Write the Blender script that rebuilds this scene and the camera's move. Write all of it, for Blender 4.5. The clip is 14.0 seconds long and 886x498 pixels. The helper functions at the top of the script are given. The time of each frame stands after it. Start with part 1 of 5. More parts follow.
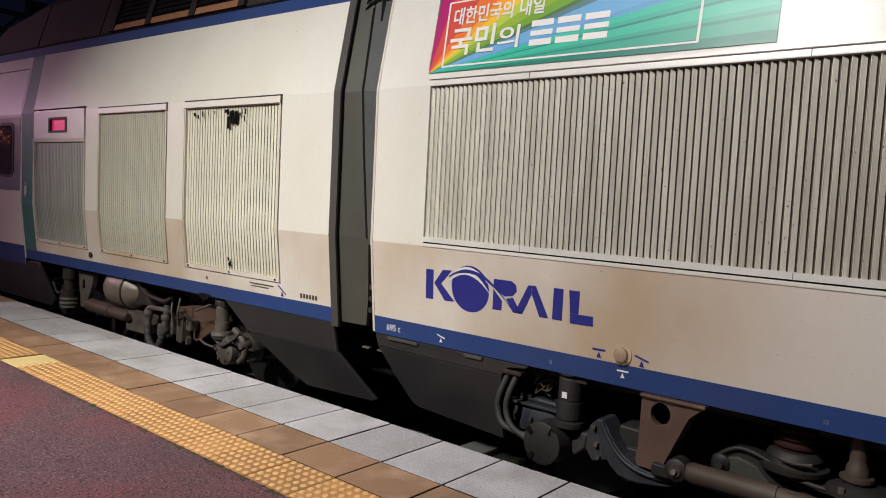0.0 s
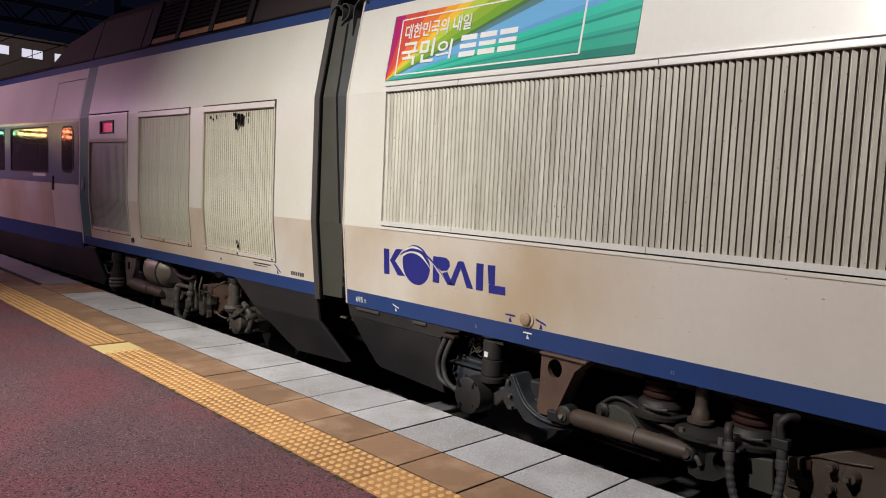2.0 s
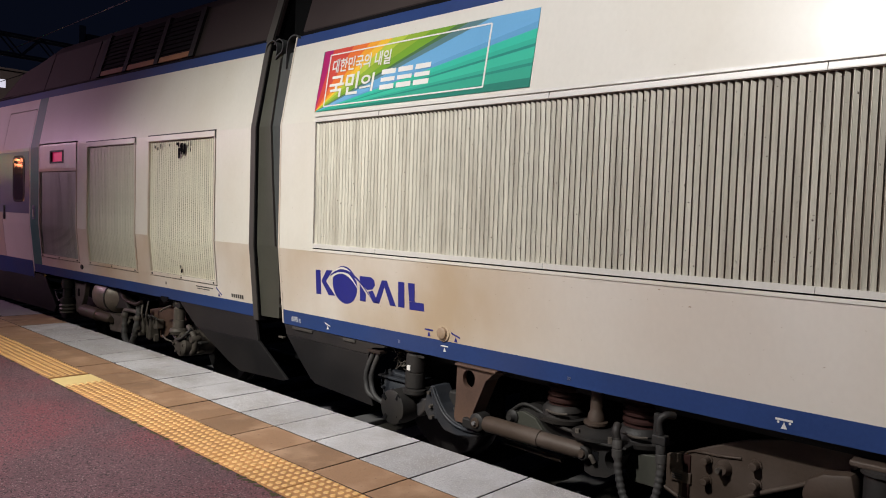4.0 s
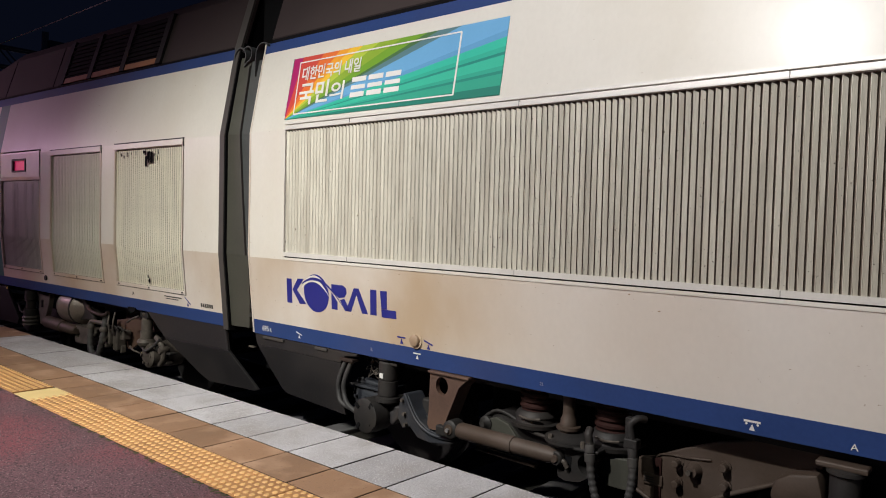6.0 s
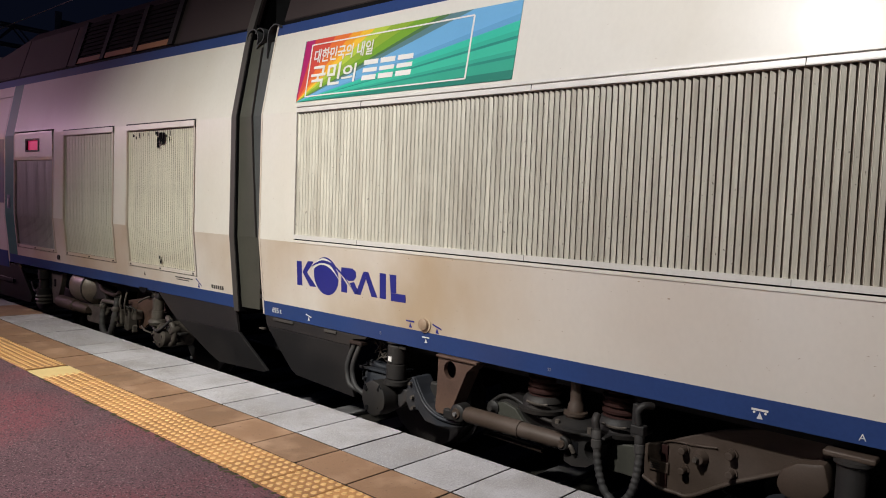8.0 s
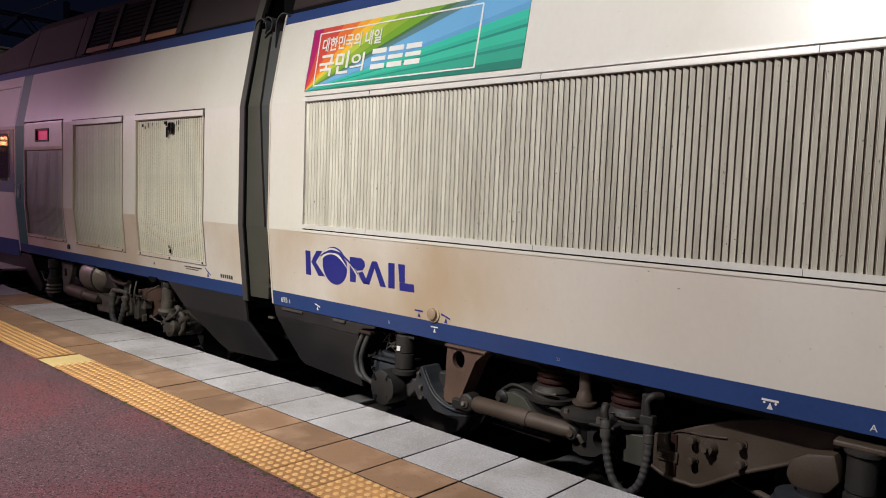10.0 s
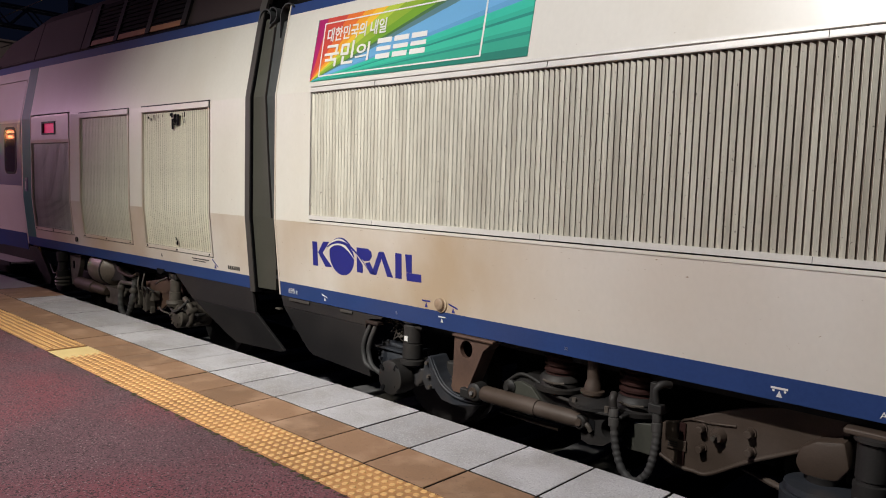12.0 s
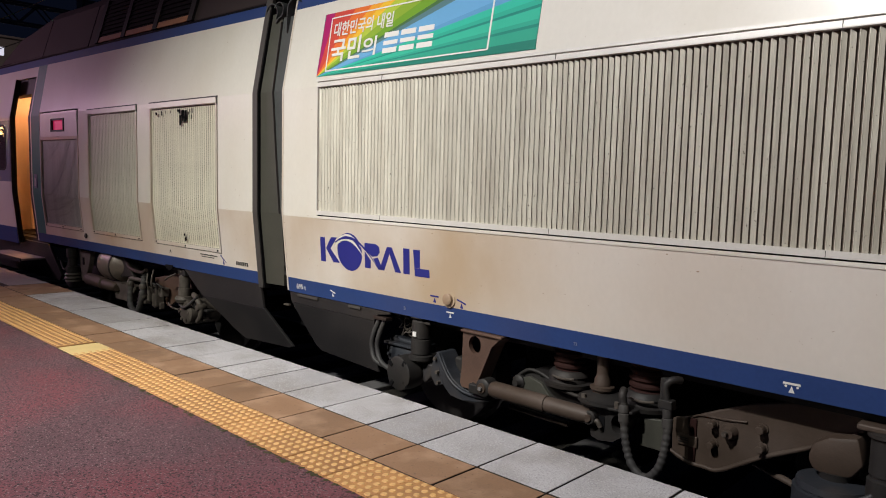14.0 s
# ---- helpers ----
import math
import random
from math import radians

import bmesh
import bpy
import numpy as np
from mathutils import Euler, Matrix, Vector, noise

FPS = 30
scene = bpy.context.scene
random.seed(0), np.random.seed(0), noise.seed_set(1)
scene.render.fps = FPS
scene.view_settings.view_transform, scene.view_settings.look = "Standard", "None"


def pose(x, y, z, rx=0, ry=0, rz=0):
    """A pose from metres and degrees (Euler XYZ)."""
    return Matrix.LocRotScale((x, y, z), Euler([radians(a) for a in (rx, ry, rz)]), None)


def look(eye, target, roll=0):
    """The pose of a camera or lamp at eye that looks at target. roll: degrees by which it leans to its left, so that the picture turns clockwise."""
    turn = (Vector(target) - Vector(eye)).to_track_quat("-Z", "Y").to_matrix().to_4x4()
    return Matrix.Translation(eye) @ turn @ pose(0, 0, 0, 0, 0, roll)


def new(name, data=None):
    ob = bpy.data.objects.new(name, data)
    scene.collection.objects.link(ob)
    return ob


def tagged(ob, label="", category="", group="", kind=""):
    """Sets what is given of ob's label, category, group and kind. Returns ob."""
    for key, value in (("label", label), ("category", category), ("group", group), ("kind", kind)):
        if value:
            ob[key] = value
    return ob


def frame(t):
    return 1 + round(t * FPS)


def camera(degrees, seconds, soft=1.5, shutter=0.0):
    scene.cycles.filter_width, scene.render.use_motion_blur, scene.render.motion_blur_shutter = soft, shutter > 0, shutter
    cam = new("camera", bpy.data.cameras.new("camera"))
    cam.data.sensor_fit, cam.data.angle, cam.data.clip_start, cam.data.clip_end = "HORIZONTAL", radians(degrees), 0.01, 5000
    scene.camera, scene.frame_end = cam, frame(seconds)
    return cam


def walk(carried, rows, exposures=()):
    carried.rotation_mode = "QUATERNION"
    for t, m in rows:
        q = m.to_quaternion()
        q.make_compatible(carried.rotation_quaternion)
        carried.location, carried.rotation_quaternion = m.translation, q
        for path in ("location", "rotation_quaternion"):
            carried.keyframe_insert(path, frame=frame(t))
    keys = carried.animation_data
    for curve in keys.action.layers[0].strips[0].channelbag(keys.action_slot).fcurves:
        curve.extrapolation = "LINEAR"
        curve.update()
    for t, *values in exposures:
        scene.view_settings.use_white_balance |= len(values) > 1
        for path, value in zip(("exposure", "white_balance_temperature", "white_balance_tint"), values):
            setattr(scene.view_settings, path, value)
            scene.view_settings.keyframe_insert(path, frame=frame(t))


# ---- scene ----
cam = camera(63.1, 14.0, soft=1.0)
# seconds, x, y, z, yaw, pitch, roll of the hand-held camera, which stands on the platform
ROWS = [
    (0.0, -0.0765, -0.0091, 1.2906, 39.583, -3.606, -3.273),
    (0.5, -0.0772, -0.0358, 1.2826, 41.936, -3.678, -3.429),
    (1.0, -0.0663, -0.0532, 1.2890, 44.287, -4.219, -3.234),
    (1.5, -0.0397, -0.0348, 1.2934, 45.128, -4.401, -3.136),
    (2.0, -0.0098, -0.0079, 1.2972, 45.256, -4.366, -3.070),
    (2.5, 0.0006, 0.0066, 1.2995, 45.099, -4.051, -2.972),
    (3.0, 0.0208, 0.0123, 1.3019, 44.616, -3.586, -2.833),
    (3.5, 0.0380, 0.0114, 1.3035, 43.858, -2.883, -2.591),
    (6.0, 0.0260, 0.0018, 1.3071, 40.682, -1.727, -1.884),
    (6.5, 0.0261, 0.0093, 1.3080, 40.661, -1.949, -2.006),
    (7.0, 0.0239, 0.0122, 1.3062, 40.876, -2.290, -2.154),
    (7.5, 0.0259, 0.0052, 1.3046, 41.239, -2.662, -2.407),
    (8.0, 0.0276, 0.0002, 1.3054, 41.497, -2.967, -2.603),
    (8.5, 0.0263, 0.0003, 1.3063, 41.700, -3.250, -2.684),
    (9.0, 0.0232, 0.0040, 1.3014, 41.857, -3.450, -2.648),
    (11.5, 0.0142, -0.0042, 1.3017, 42.438, -4.364, -2.400),
    (12.0, 0.0111, 0.0042, 1.2997, 42.588, -4.587, -2.171),
    (12.5, 0.0052, 0.0143, 1.2980, 42.879, -4.747, -1.961),
    (13.0, 0.0041, 0.0182, 1.3024, 43.100, -4.859, -1.837),
    (13.5, 0.0002, 0.0208, 1.2998, 43.218, -4.895, -1.847),
    (14.0, -0.0034, 0.0251, 1.3011, 43.253, -5.035, -1.880),
]
walk(cam, [(t, pose(x, y, z, 90 + pitch, roll, yaw)) for t, x, y, z, yaw, pitch, roll in ROWS])

# how far the train still is from where it stops
GLIDE = [(0.0, 1.494), (0.5, 1.170), (1.0, 0.884), (1.5, 0.639), (2.0, 0.433), (2.5, 0.267), (3.0, 0.143), (3.5, 0.055), (4.0, 0.010), (4.4, 0.0), (14.0, 0.0)]

# ---- world and light ----
world = bpy.data.worlds.new("night")
scene.world = world
world.use_nodes = True
wn = world.node_tree
bg = wn.nodes["Background"]
bg.inputs[0].default_value = (0.07, 0.10, 0.24, 1)
bg.inputs[1].default_value = 0.03


def lamp(name, kind, at, to, power, colour, size=0.3, size_y=None, cone=None, blend=0.6):
    data = bpy.data.lights.new(name, kind)
    data.energy, data.color = power, colour
    if kind == "AREA":
        data.shape = "RECTANGLE"
        data.size, data.size_y = size, size_y or size
    else:
        data.shadow_soft_size = size
    if kind == "SPOT":
        data.spot_size, data.spot_blend = radians(cone), blend
    ob = new(name, data)
    ob.matrix_world = look(at, to)
    return ob


# platform floodlight over the camera, a second one further along, and the glow of the station signs
LAMP, LAMP_2 = (-2.55, -2.65, 6.4), (-5.3, -2.4, 5.0)
lamp("floodlight_lamp", "SPOT", LAMP, (-0.6, 3.0, 0.4), 2350, (0.975, 0.95, 0.925), 0.15, None, 92, 0.9)
lamp("yellow_floodlight_lamp", "SPOT", LAMP_2, (-5.6, 2.8, 0.25), 1750, (0.98, 0.965, 0.86), 0.22, None, 64, 1.0)
lamp("sign_lamp", "AREA", (-15.0, -0.6, 3.3), (-12.0, 3.2, 1.0), 115, (0.94, 0.56, 0.80), 2.4, 0.5)
# added fill light, unseen, that brightens the station building
lamp("building_fill_lamp", "SPOT", (-44.0, 2.0, 12.0), (-60, 17, 8), 3200, (1.0, 0.82, 0.80), 0.4, None, 100, 0.6)


# ---- materials ----
def material(name, colour, rough=0.5, metal=0.0, spread=0.25, scale=6.0, grain=60.0, bump=0.15, dirt=None, dirt_amount=0.0,
             stretch=(1, 1, 1), emit=0.0, coat=0.0, per_object=0.0, spec=0.5, specks=None, grit=None, dirt_scale=None, dirt_range=(0.45, 0.75), laid=False, fade=None):
    m = bpy.data.materials.new(name)
    m.use_nodes = True
    nt = m.node_tree
    b = nt.nodes["Principled BSDF"]
    b.inputs["Metallic"].default_value = metal
    b.inputs["Coat Weight"].default_value = coat
    b.inputs["Coat Roughness"].default_value = 0.09
    b.inputs["Specular IOR Level"].default_value = spec
    tc = nt.nodes.new("ShaderNodeTexCoord")
    mp = nt.nodes.new("ShaderNodeMapping")
    mp.inputs["Scale"].default_value = stretch
    place = tc.outputs["Object"]
    if laid:
        # every laid piece takes another patch of the pattern
        where_laid, add = nt.nodes.new("ShaderNodeObjectInfo"), nt.nodes.new("ShaderNodeVectorMath")
        nt.links.new(place, add.inputs[0])
        nt.links.new(where_laid.outputs["Location"], add.inputs[1])
        place = add.outputs[0]
    nt.links.new(place, mp.inputs[0])
    big = nt.nodes.new("ShaderNodeTexNoise")
    big.inputs["Scale"].default_value, big.inputs["Detail"].default_value = scale, 5
    fine = nt.nodes.new("ShaderNodeTexNoise")
    fine.inputs["Scale"].default_value, fine.inputs["Detail"].default_value = grain, 4
    nt.links.new(mp.outputs[0], big.inputs["Vector"])
    nt.links.new(mp.outputs[0], fine.inputs["Vector"])
    ramp = nt.nodes.new("ShaderNodeValToRGB")
    lo = [c * (1 - spread) for c in colour]
    hi = [min(1, c * (1 + spread * 0.6)) for c in colour]
    ramp.color_ramp.elements[0].color, ramp.color_ramp.elements[0].position = (*lo, 1), 0.3
    ramp.color_ramp.elements[1].color, ramp.color_ramp.elements[1].position = (*hi, 1), 0.7
    mix = nt.nodes.new("ShaderNodeMath")
    mix.operation = "MULTIPLY_ADD"
    mix.inputs[1].default_value = 0.4
    nt.links.new(fine.outputs[0], mix.inputs[0])
    half = nt.nodes.new("ShaderNodeMath")
    half.operation = "MULTIPLY"
    half.inputs[1].default_value = 0.6
    nt.links.new(big.outputs[0], half.inputs[0])
    nt.links.new(half.outputs[0], mix.inputs[2])
    last = mix.outputs[0]
    if per_object:
        info = nt.nodes.new("ShaderNodeObjectInfo")
        shift = nt.nodes.new("ShaderNodeMath")
        shift.operation = "MULTIPLY_ADD"
        shift.inputs[1].default_value = per_object
        nt.links.new(info.outputs["Random"], shift.inputs[0])
        nt.links.new(last, shift.inputs[2])
        back = nt.nodes.new("ShaderNodeMath")
        back.operation = "SUBTRACT"
        back.inputs[1].default_value = per_object * 0.5
        nt.links.new(shift.outputs[0], back.inputs[0])
        last = back.outputs[0]
    nt.links.new(last, ramp.inputs[0])
    colour_out = ramp.outputs[0]
    if dirt:
        dn = nt.nodes.new("ShaderNodeTexNoise")
        dn.inputs["Scale"].default_value, dn.inputs["Detail"].default_value = dirt_scale or scale * 0.45, 6
        nt.links.new(mp.outputs[0], dn.inputs["Vector"])
        dr = nt.nodes.new("ShaderNodeMapRange")
        dr.inputs[1].default_value, dr.inputs[2].default_value = dirt_range
        dr.inputs[4].default_value = dirt_amount
        nt.links.new(dn.outputs[0], dr.inputs[0])
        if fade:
            # the grime and the shade painted with it thin out along the car
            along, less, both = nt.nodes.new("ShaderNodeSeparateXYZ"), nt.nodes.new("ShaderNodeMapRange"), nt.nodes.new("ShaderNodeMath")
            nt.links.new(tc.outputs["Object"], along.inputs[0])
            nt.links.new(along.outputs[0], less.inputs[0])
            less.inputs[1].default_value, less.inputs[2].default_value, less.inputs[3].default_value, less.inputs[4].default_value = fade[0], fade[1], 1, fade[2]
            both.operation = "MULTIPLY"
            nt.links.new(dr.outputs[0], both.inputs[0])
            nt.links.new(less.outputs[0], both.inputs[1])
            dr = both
        mc = nt.nodes.new("ShaderNodeMix")
        mc.data_type = "RGBA"
        nt.links.new(dr.outputs[0], mc.inputs[0])
        nt.links.new(colour_out, mc.inputs[6])
        mc.inputs[7].default_value = (*dirt, 1)
        colour_out = mc.outputs[2]
    for size, share, tone, where in ((specks or (0, 0, 0, 0)), (grit or (0, 0, 0, 0))):
        # scattered small marks: dark chips and insects on paint, pale and dark grains in stone
        if size:
            sm = nt.nodes.new("ShaderNodeMapping")
            sm.inputs["Scale"].default_value = where
            nt.links.new(place, sm.inputs[0])
            sn = nt.nodes.new("ShaderNodeTexNoise")
            sn.inputs["Scale"].default_value, sn.inputs["Detail"].default_value = size, 2
            nt.links.new(sm.outputs[0], sn.inputs["Vector"])
            sr = nt.nodes.new("ShaderNodeMapRange")
            sr.inputs[1].default_value, sr.inputs[2].default_value = share, share + 0.06
            nt.links.new(sn.outputs[0], sr.inputs[0])
            sx = nt.nodes.new("ShaderNodeMix")
            sx.data_type = "RGBA"
            nt.links.new(sr.outputs[0], sx.inputs[0])
            nt.links.new(colour_out, sx.inputs[6])
            sx.inputs[7].default_value = (*tone, 1)
            colour_out = sx.outputs[2]
    nt.links.new(colour_out, b.inputs["Base Color"])
    rr = nt.nodes.new("ShaderNodeMapRange")
    rr.inputs[3].default_value, rr.inputs[4].default_value = rough - 0.3 * min(0.3, rough), rough + 0.3 * min(0.3, rough)
    nt.links.new(last, rr.inputs[0])
    nt.links.new(rr.outputs[0], b.inputs["Roughness"])
    if bump:
        bp = nt.nodes.new("ShaderNodeBump")
        bp.inputs["Strength"].default_value, bp.inputs["Distance"].default_value = bump, 0.004
        nt.links.new(fine.outputs[0], bp.inputs["Height"])
        nt.links.new(bp.outputs[0], b.inputs["Normal"])
    if emit:
        b.inputs["Emission Color"].default_value = (*colour, 1)
        b.inputs["Emission Strength"].default_value = emit
    return m


CREAM = material("cream_paint", (0.73, 0.705, 0.65), 0.36, 0, 0.05, 1.2, 45, 0.015, (0.54, 0.48, 0.37), 0.42, (0.8, 1, 0.55), coat=0.22, spec=0.35, dirt_scale=1.15, dirt_range=(0.42, 0.72), specks=(30, 0.755, (0.30, 0.20, 0.12), (1, 1, 2.2)), grit=(34, 0.83, (0.25, 0.18, 0.12), (0.6, 1, 1)))
# brown holds real grime and also the shade below the side's bend
GRIMY_SHADED = material("grimy_shaded_cream_paint", (0.73, 0.69, 0.64), 0.36, 0, 0.05, 1.2, 45, 0.015, (0.44, 0.315, 0.19), 0.85, fade=(2.1, 3.1, 0.28), stretch=(0.8, 1, 0.55), coat=0.3, dirt_scale=1.15, dirt_range=(0.30, 0.68), specks=(30, 0.735, (0.30, 0.20, 0.12), (1, 1, 2.2)), grit=(34, 0.83, (0.25, 0.18, 0.12), (0.6, 1, 1)))
ROOFP = material("grey_roof_paint", (0.040, 0.029, 0.029), 0.75, 0, 0.12, 2, 40, 0.05, (0.075, 0.058, 0.052), 0.4, spec=0.25)
BLUE = material("blue_paint", (0.027, 0.058, 0.19), 0.5, 0, 0.15, 3, 50, 0.03, (0.06, 0.06, 0.12), 0.3, spec=0.15)
NAVY = material("navy_ink", (0.02, 0.025, 0.22), 0.4, 0, 0.08, 4, 60, 0)
GREEN = material("teal_paint", (0.045, 0.165, 0.15), 0.5, 0, 0.12, 3, 50, 0.03, spec=0.3)
BAND = material("grey_blue_band_paint", (0.20, 0.21, 0.30), 0.3, 0, 0.12, 3, 50, 0.02)
LOUVRE = material("dirty_louvre_metal", (0.71, 0.68, 0.585), 0.42, 0.2, 0.2, 5, 40, 0.08, (0.30, 0.25, 0.195), 0.55, (6, 6, 0.5), per_object=0.10, specks=(60, 0.71, (0.13, 0.10, 0.075), (1, 1, 0.7)), grit=(70, 0.735, (0.10, 0.08, 0.06), (1, 1, 1.6)), laid=True)
LOUVRE2 = material("pale_louvre_metal", (0.78, 0.755, 0.63), 0.48, 0.15, 0.14, 5, 40, 0.08, (0.42, 0.36, 0.22), 0.45, (5, 5, 0.4), per_object=0.2)
# greyer, darker version of the pale louvre metal
LOUVRE3 = material("darker_grey_louvre_metal", (0.60, 0.60, 0.50), 0.48, 0.15, 0.16, 5, 40, 0.08, (0.36, 0.31, 0.20), 0.45, (5, 5, 0.4), per_object=0.2)
PALE = material("pale_dusty_steel", (0.115, 0.098, 0.082), 0.6, 0.1, 0.35, 7, 70, 0.4, (0.035, 0.027, 0.022), 0.75, dirt_scale=9)
GREYLOUVRE = material("grey_green_louvre_metal", (0.40, 0.43, 0.39), 0.48, 0.2, 0.18, 5, 40, 0.08, (0.2, 0.18, 0.14), 0.4, (6, 6, 0.5), per_object=0.2)
BULB = material("stained_bulb_steel", (0.22, 0.175, 0.145), 0.4, 0.15, 0.3, 5, 40, 0.1, (0.05, 0.036, 0.030), 0.75, dirt_scale=5)
BRACKET = material("rust_brown_bracket", (0.105, 0.06, 0.044), 0.6, 0.05, 0.25, 6, 70, 0.25, (0.22, 0.13, 0.08), 0.4)
SKIRTGREY = material("dusty_skirt_grey", (0.023, 0.021, 0.022), 0.55, 0, 0.25, 4, 60, 0.15, (0.045, 0.037, 0.031), 0.5, spec=0.25, grit=(90, 0.64, (0.05, 0.042, 0.037), (1, 1, 1)))
FILLER = material("tan_filler_cap", (0.34, 0.24, 0.16), 0.5, 0, 0.2, 8, 60, 0.1)
TRIM = material("aluminium_trim", (0.70, 0.675, 0.64), 0.45, 0.1, 0.1, 6, 80, 0.02)
DARK = material("dark_grey_paint", (0.019, 0.018, 0.019), 0.55, 0, 0.3, 3, 60, 0.15, (0.046, 0.039, 0.036), 0.5, spec=0.22, grit=(90, 0.65, (0.045, 0.038, 0.034), (1, 1, 1)))
FRAMEGREY = material("sooty_frame_grey", (0.06, 0.055, 0.05), 0.55, 0, 0.2, 4, 60, 0.08)
OLIVE = material("olive_fairing", (0.062, 0.062, 0.05), 0.5, 0, 0.2, 4, 60, 0.05, (0.07, 0.06, 0.05), 0.5)
SLATE = material("slate_rubber", (0.058, 0.062, 0.064), 0.55, 0, 0.25, 5, 60, 0.08, (0.11, 0.10, 0.09), 0.4)
# near-black for rubber and flaked spots; also paints shade into gaps and recesses
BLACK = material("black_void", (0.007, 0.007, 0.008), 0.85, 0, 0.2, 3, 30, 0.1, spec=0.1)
# darkened backing carries the shade between the louvre blades in its colour
SLATBACK = material("shaded_louvre_backing", (0.17, 0.135, 0.105), 0.7, 0, 0.3, 4, 40, 0.1)
RUST = material("rusty_steel", (0.024, 0.016, 0.013), 0.6, 0.2, 0.3, 7, 70, 0.3, (0.06, 0.032, 0.022), 0.6)
BROWN = material("brown_dust_steel", (0.068, 0.046, 0.033), 0.6, 0.1, 0.22, 7, 70, 0.25, (0.13, 0.10, 0.085), 0.5)
GREYSTEEL = material("blue_grey_casting", (0.034, 0.038, 0.047), 0.55, 0.2, 0.25, 7, 70, 0.25, (0.12, 0.09, 0.07), 0.5)
DULL = material("dusty_grey_steel", (0.026, 0.024, 0.023), 0.6, 0.2, 0.25, 7, 70, 0.3, (0.062, 0.048, 0.038), 0.5)
RUBBER = material("dusty_rubber", (0.038, 0.037, 0.037), 0.65, 0, 0.25, 8, 70, 0.2, (0.14, 0.12, 0.10), 0.4)
OXIDE = material("red_oxide", (0.032, 0.012, 0.010), 0.75, 0, 0.3, 6, 60, 0.2, spec=0.2)
WHITE = material("white_print", (0.78, 0.77, 0.74), 0.5, 0, 0.06, 5, 60, 0)
ASPHALT = material("worn_red_asphalt", (0.130, 0.062, 0.076), 0.8, 0, 0.45, 1.8, 80, 1.2, (0.20, 0.044, 0.058), 0.75, dirt_scale=1.1, dirt_range=(0.44, 0.66), specks=(95, 0.54, (0.028, 0.014, 0.019), (1, 1, 1)), grit=(120, 0.62, (0.26, 0.18, 0.19), (1, 1, 1)))
CONCRETE = material("brown_concrete_slab", (0.27, 0.155, 0.09), 0.6, 0, 0.22, 4, 90, 0.4, (0.50, 0.32, 0.21), 0.65, per_object=0.5, dirt_scale=4.5, dirt_range=(0.5, 0.72), laid=True, specks=(50, 0.66, (0.16, 0.095, 0.06), (1, 1, 1)))
GRANITE = material("pale_granite_slab", (0.47, 0.46, 0.48), 0.65, 0, 0.2, 5, 95, 0.8, (0.29, 0.265, 0.25), 0.8, per_object=0.6, dirt_scale=3.2, dirt_range=(0.44, 0.68), laid=True, specks=(120, 0.56, (0.27, 0.26, 0.285), (1, 1, 1)), grit=(135, 0.59, (0.66, 0.645, 0.67), (1, 1, 1)))
TACTILE = material("tactile_paving", (0.48, 0.235, 0.085), 0.6, 0, 0.2, 9, 120, 0.25, (0.26, 0.12, 0.055), 0.7, per_object=0.4, dirt_scale=7, laid=True)
DOME = material("worn_dome_paint", (0.74, 0.45, 0.18), 0.5, 0, 0.2, 9, 120, 0.1)
YELLOW = material("bright_yellow_slab", (0.76, 0.57, 0.26), 0.6, 0, 0.1, 6, 120, 0.2)
GREYSLAB = material("grey_kerb_slab", (0.30, 0.29, 0.31), 0.7, 0, 0.15, 4, 160, 0.3)
# dark colour for slab sides, painting in the shade of the joints
JOINT_SHADE = material("dark_joint_shade", (0.045, 0.036, 0.030), 0.9, 0, 0.4, 12, 80, 0.5)
BALLAST = material("dark_ballast", (0.05, 0.045, 0.04), 0.9, 0, 0.5, 12, 60, 1.0)
# purplish base colour stands in for reflections in the panes
GLASS = material("dark_window_glass", (0.075, 0.055, 0.065), 0.02, 0, 0.1, 4, 30, 0, coat=0.6)
ORANGE = material("cream_cabin_lining", (0.78, 0.64, 0.52), 0.4, 0, 0.06, 3, 30, 0)
CABINLIGHT = material("warm_cabin_light", (1.0, 0.50, 0.20), 0.4, 0, 0.02, 3, 30, 0, emit=9.0)
LEDRED = material("destination_display", (0.85, 0.03, 0.16), 0.4, 0, 0.05, 4, 30, 0, emit=0.3)
WALLM = material("night_building_wall", (0.19, 0.165, 0.15), 0.8, 0, 0.15, 0.4, 3, 0.1)
WINLIT = material("lit_office_window", (0.85, 0.85, 1.0), 0.4, 0, 0.1, 1, 3, 0, emit=0.7)
TREAD = material("pale_step_tread", (0.50, 0.46, 0.44), 0.5, 0.2, 0.2, 5, 60, 0.2)
STEEL = material("galvanised_steel", (0.26, 0.25, 0.25), 0.55, 0.4, 0.15, 2, 30, 0.05)


def paint(name, colour):
    return material(name, colour, 0.4, 0, 0.04, 4, 60, 0)


# ---- small builders ----
ORIGIN = {}


def thing(name, at, label, category, group="", kind=""):
    ob = new(name)
    ob.empty_display_size = 0.2
    ob.location = at
    ORIGIN[ob.name] = Vector(at)
    tagged(ob, label, category, group, kind)
    return ob


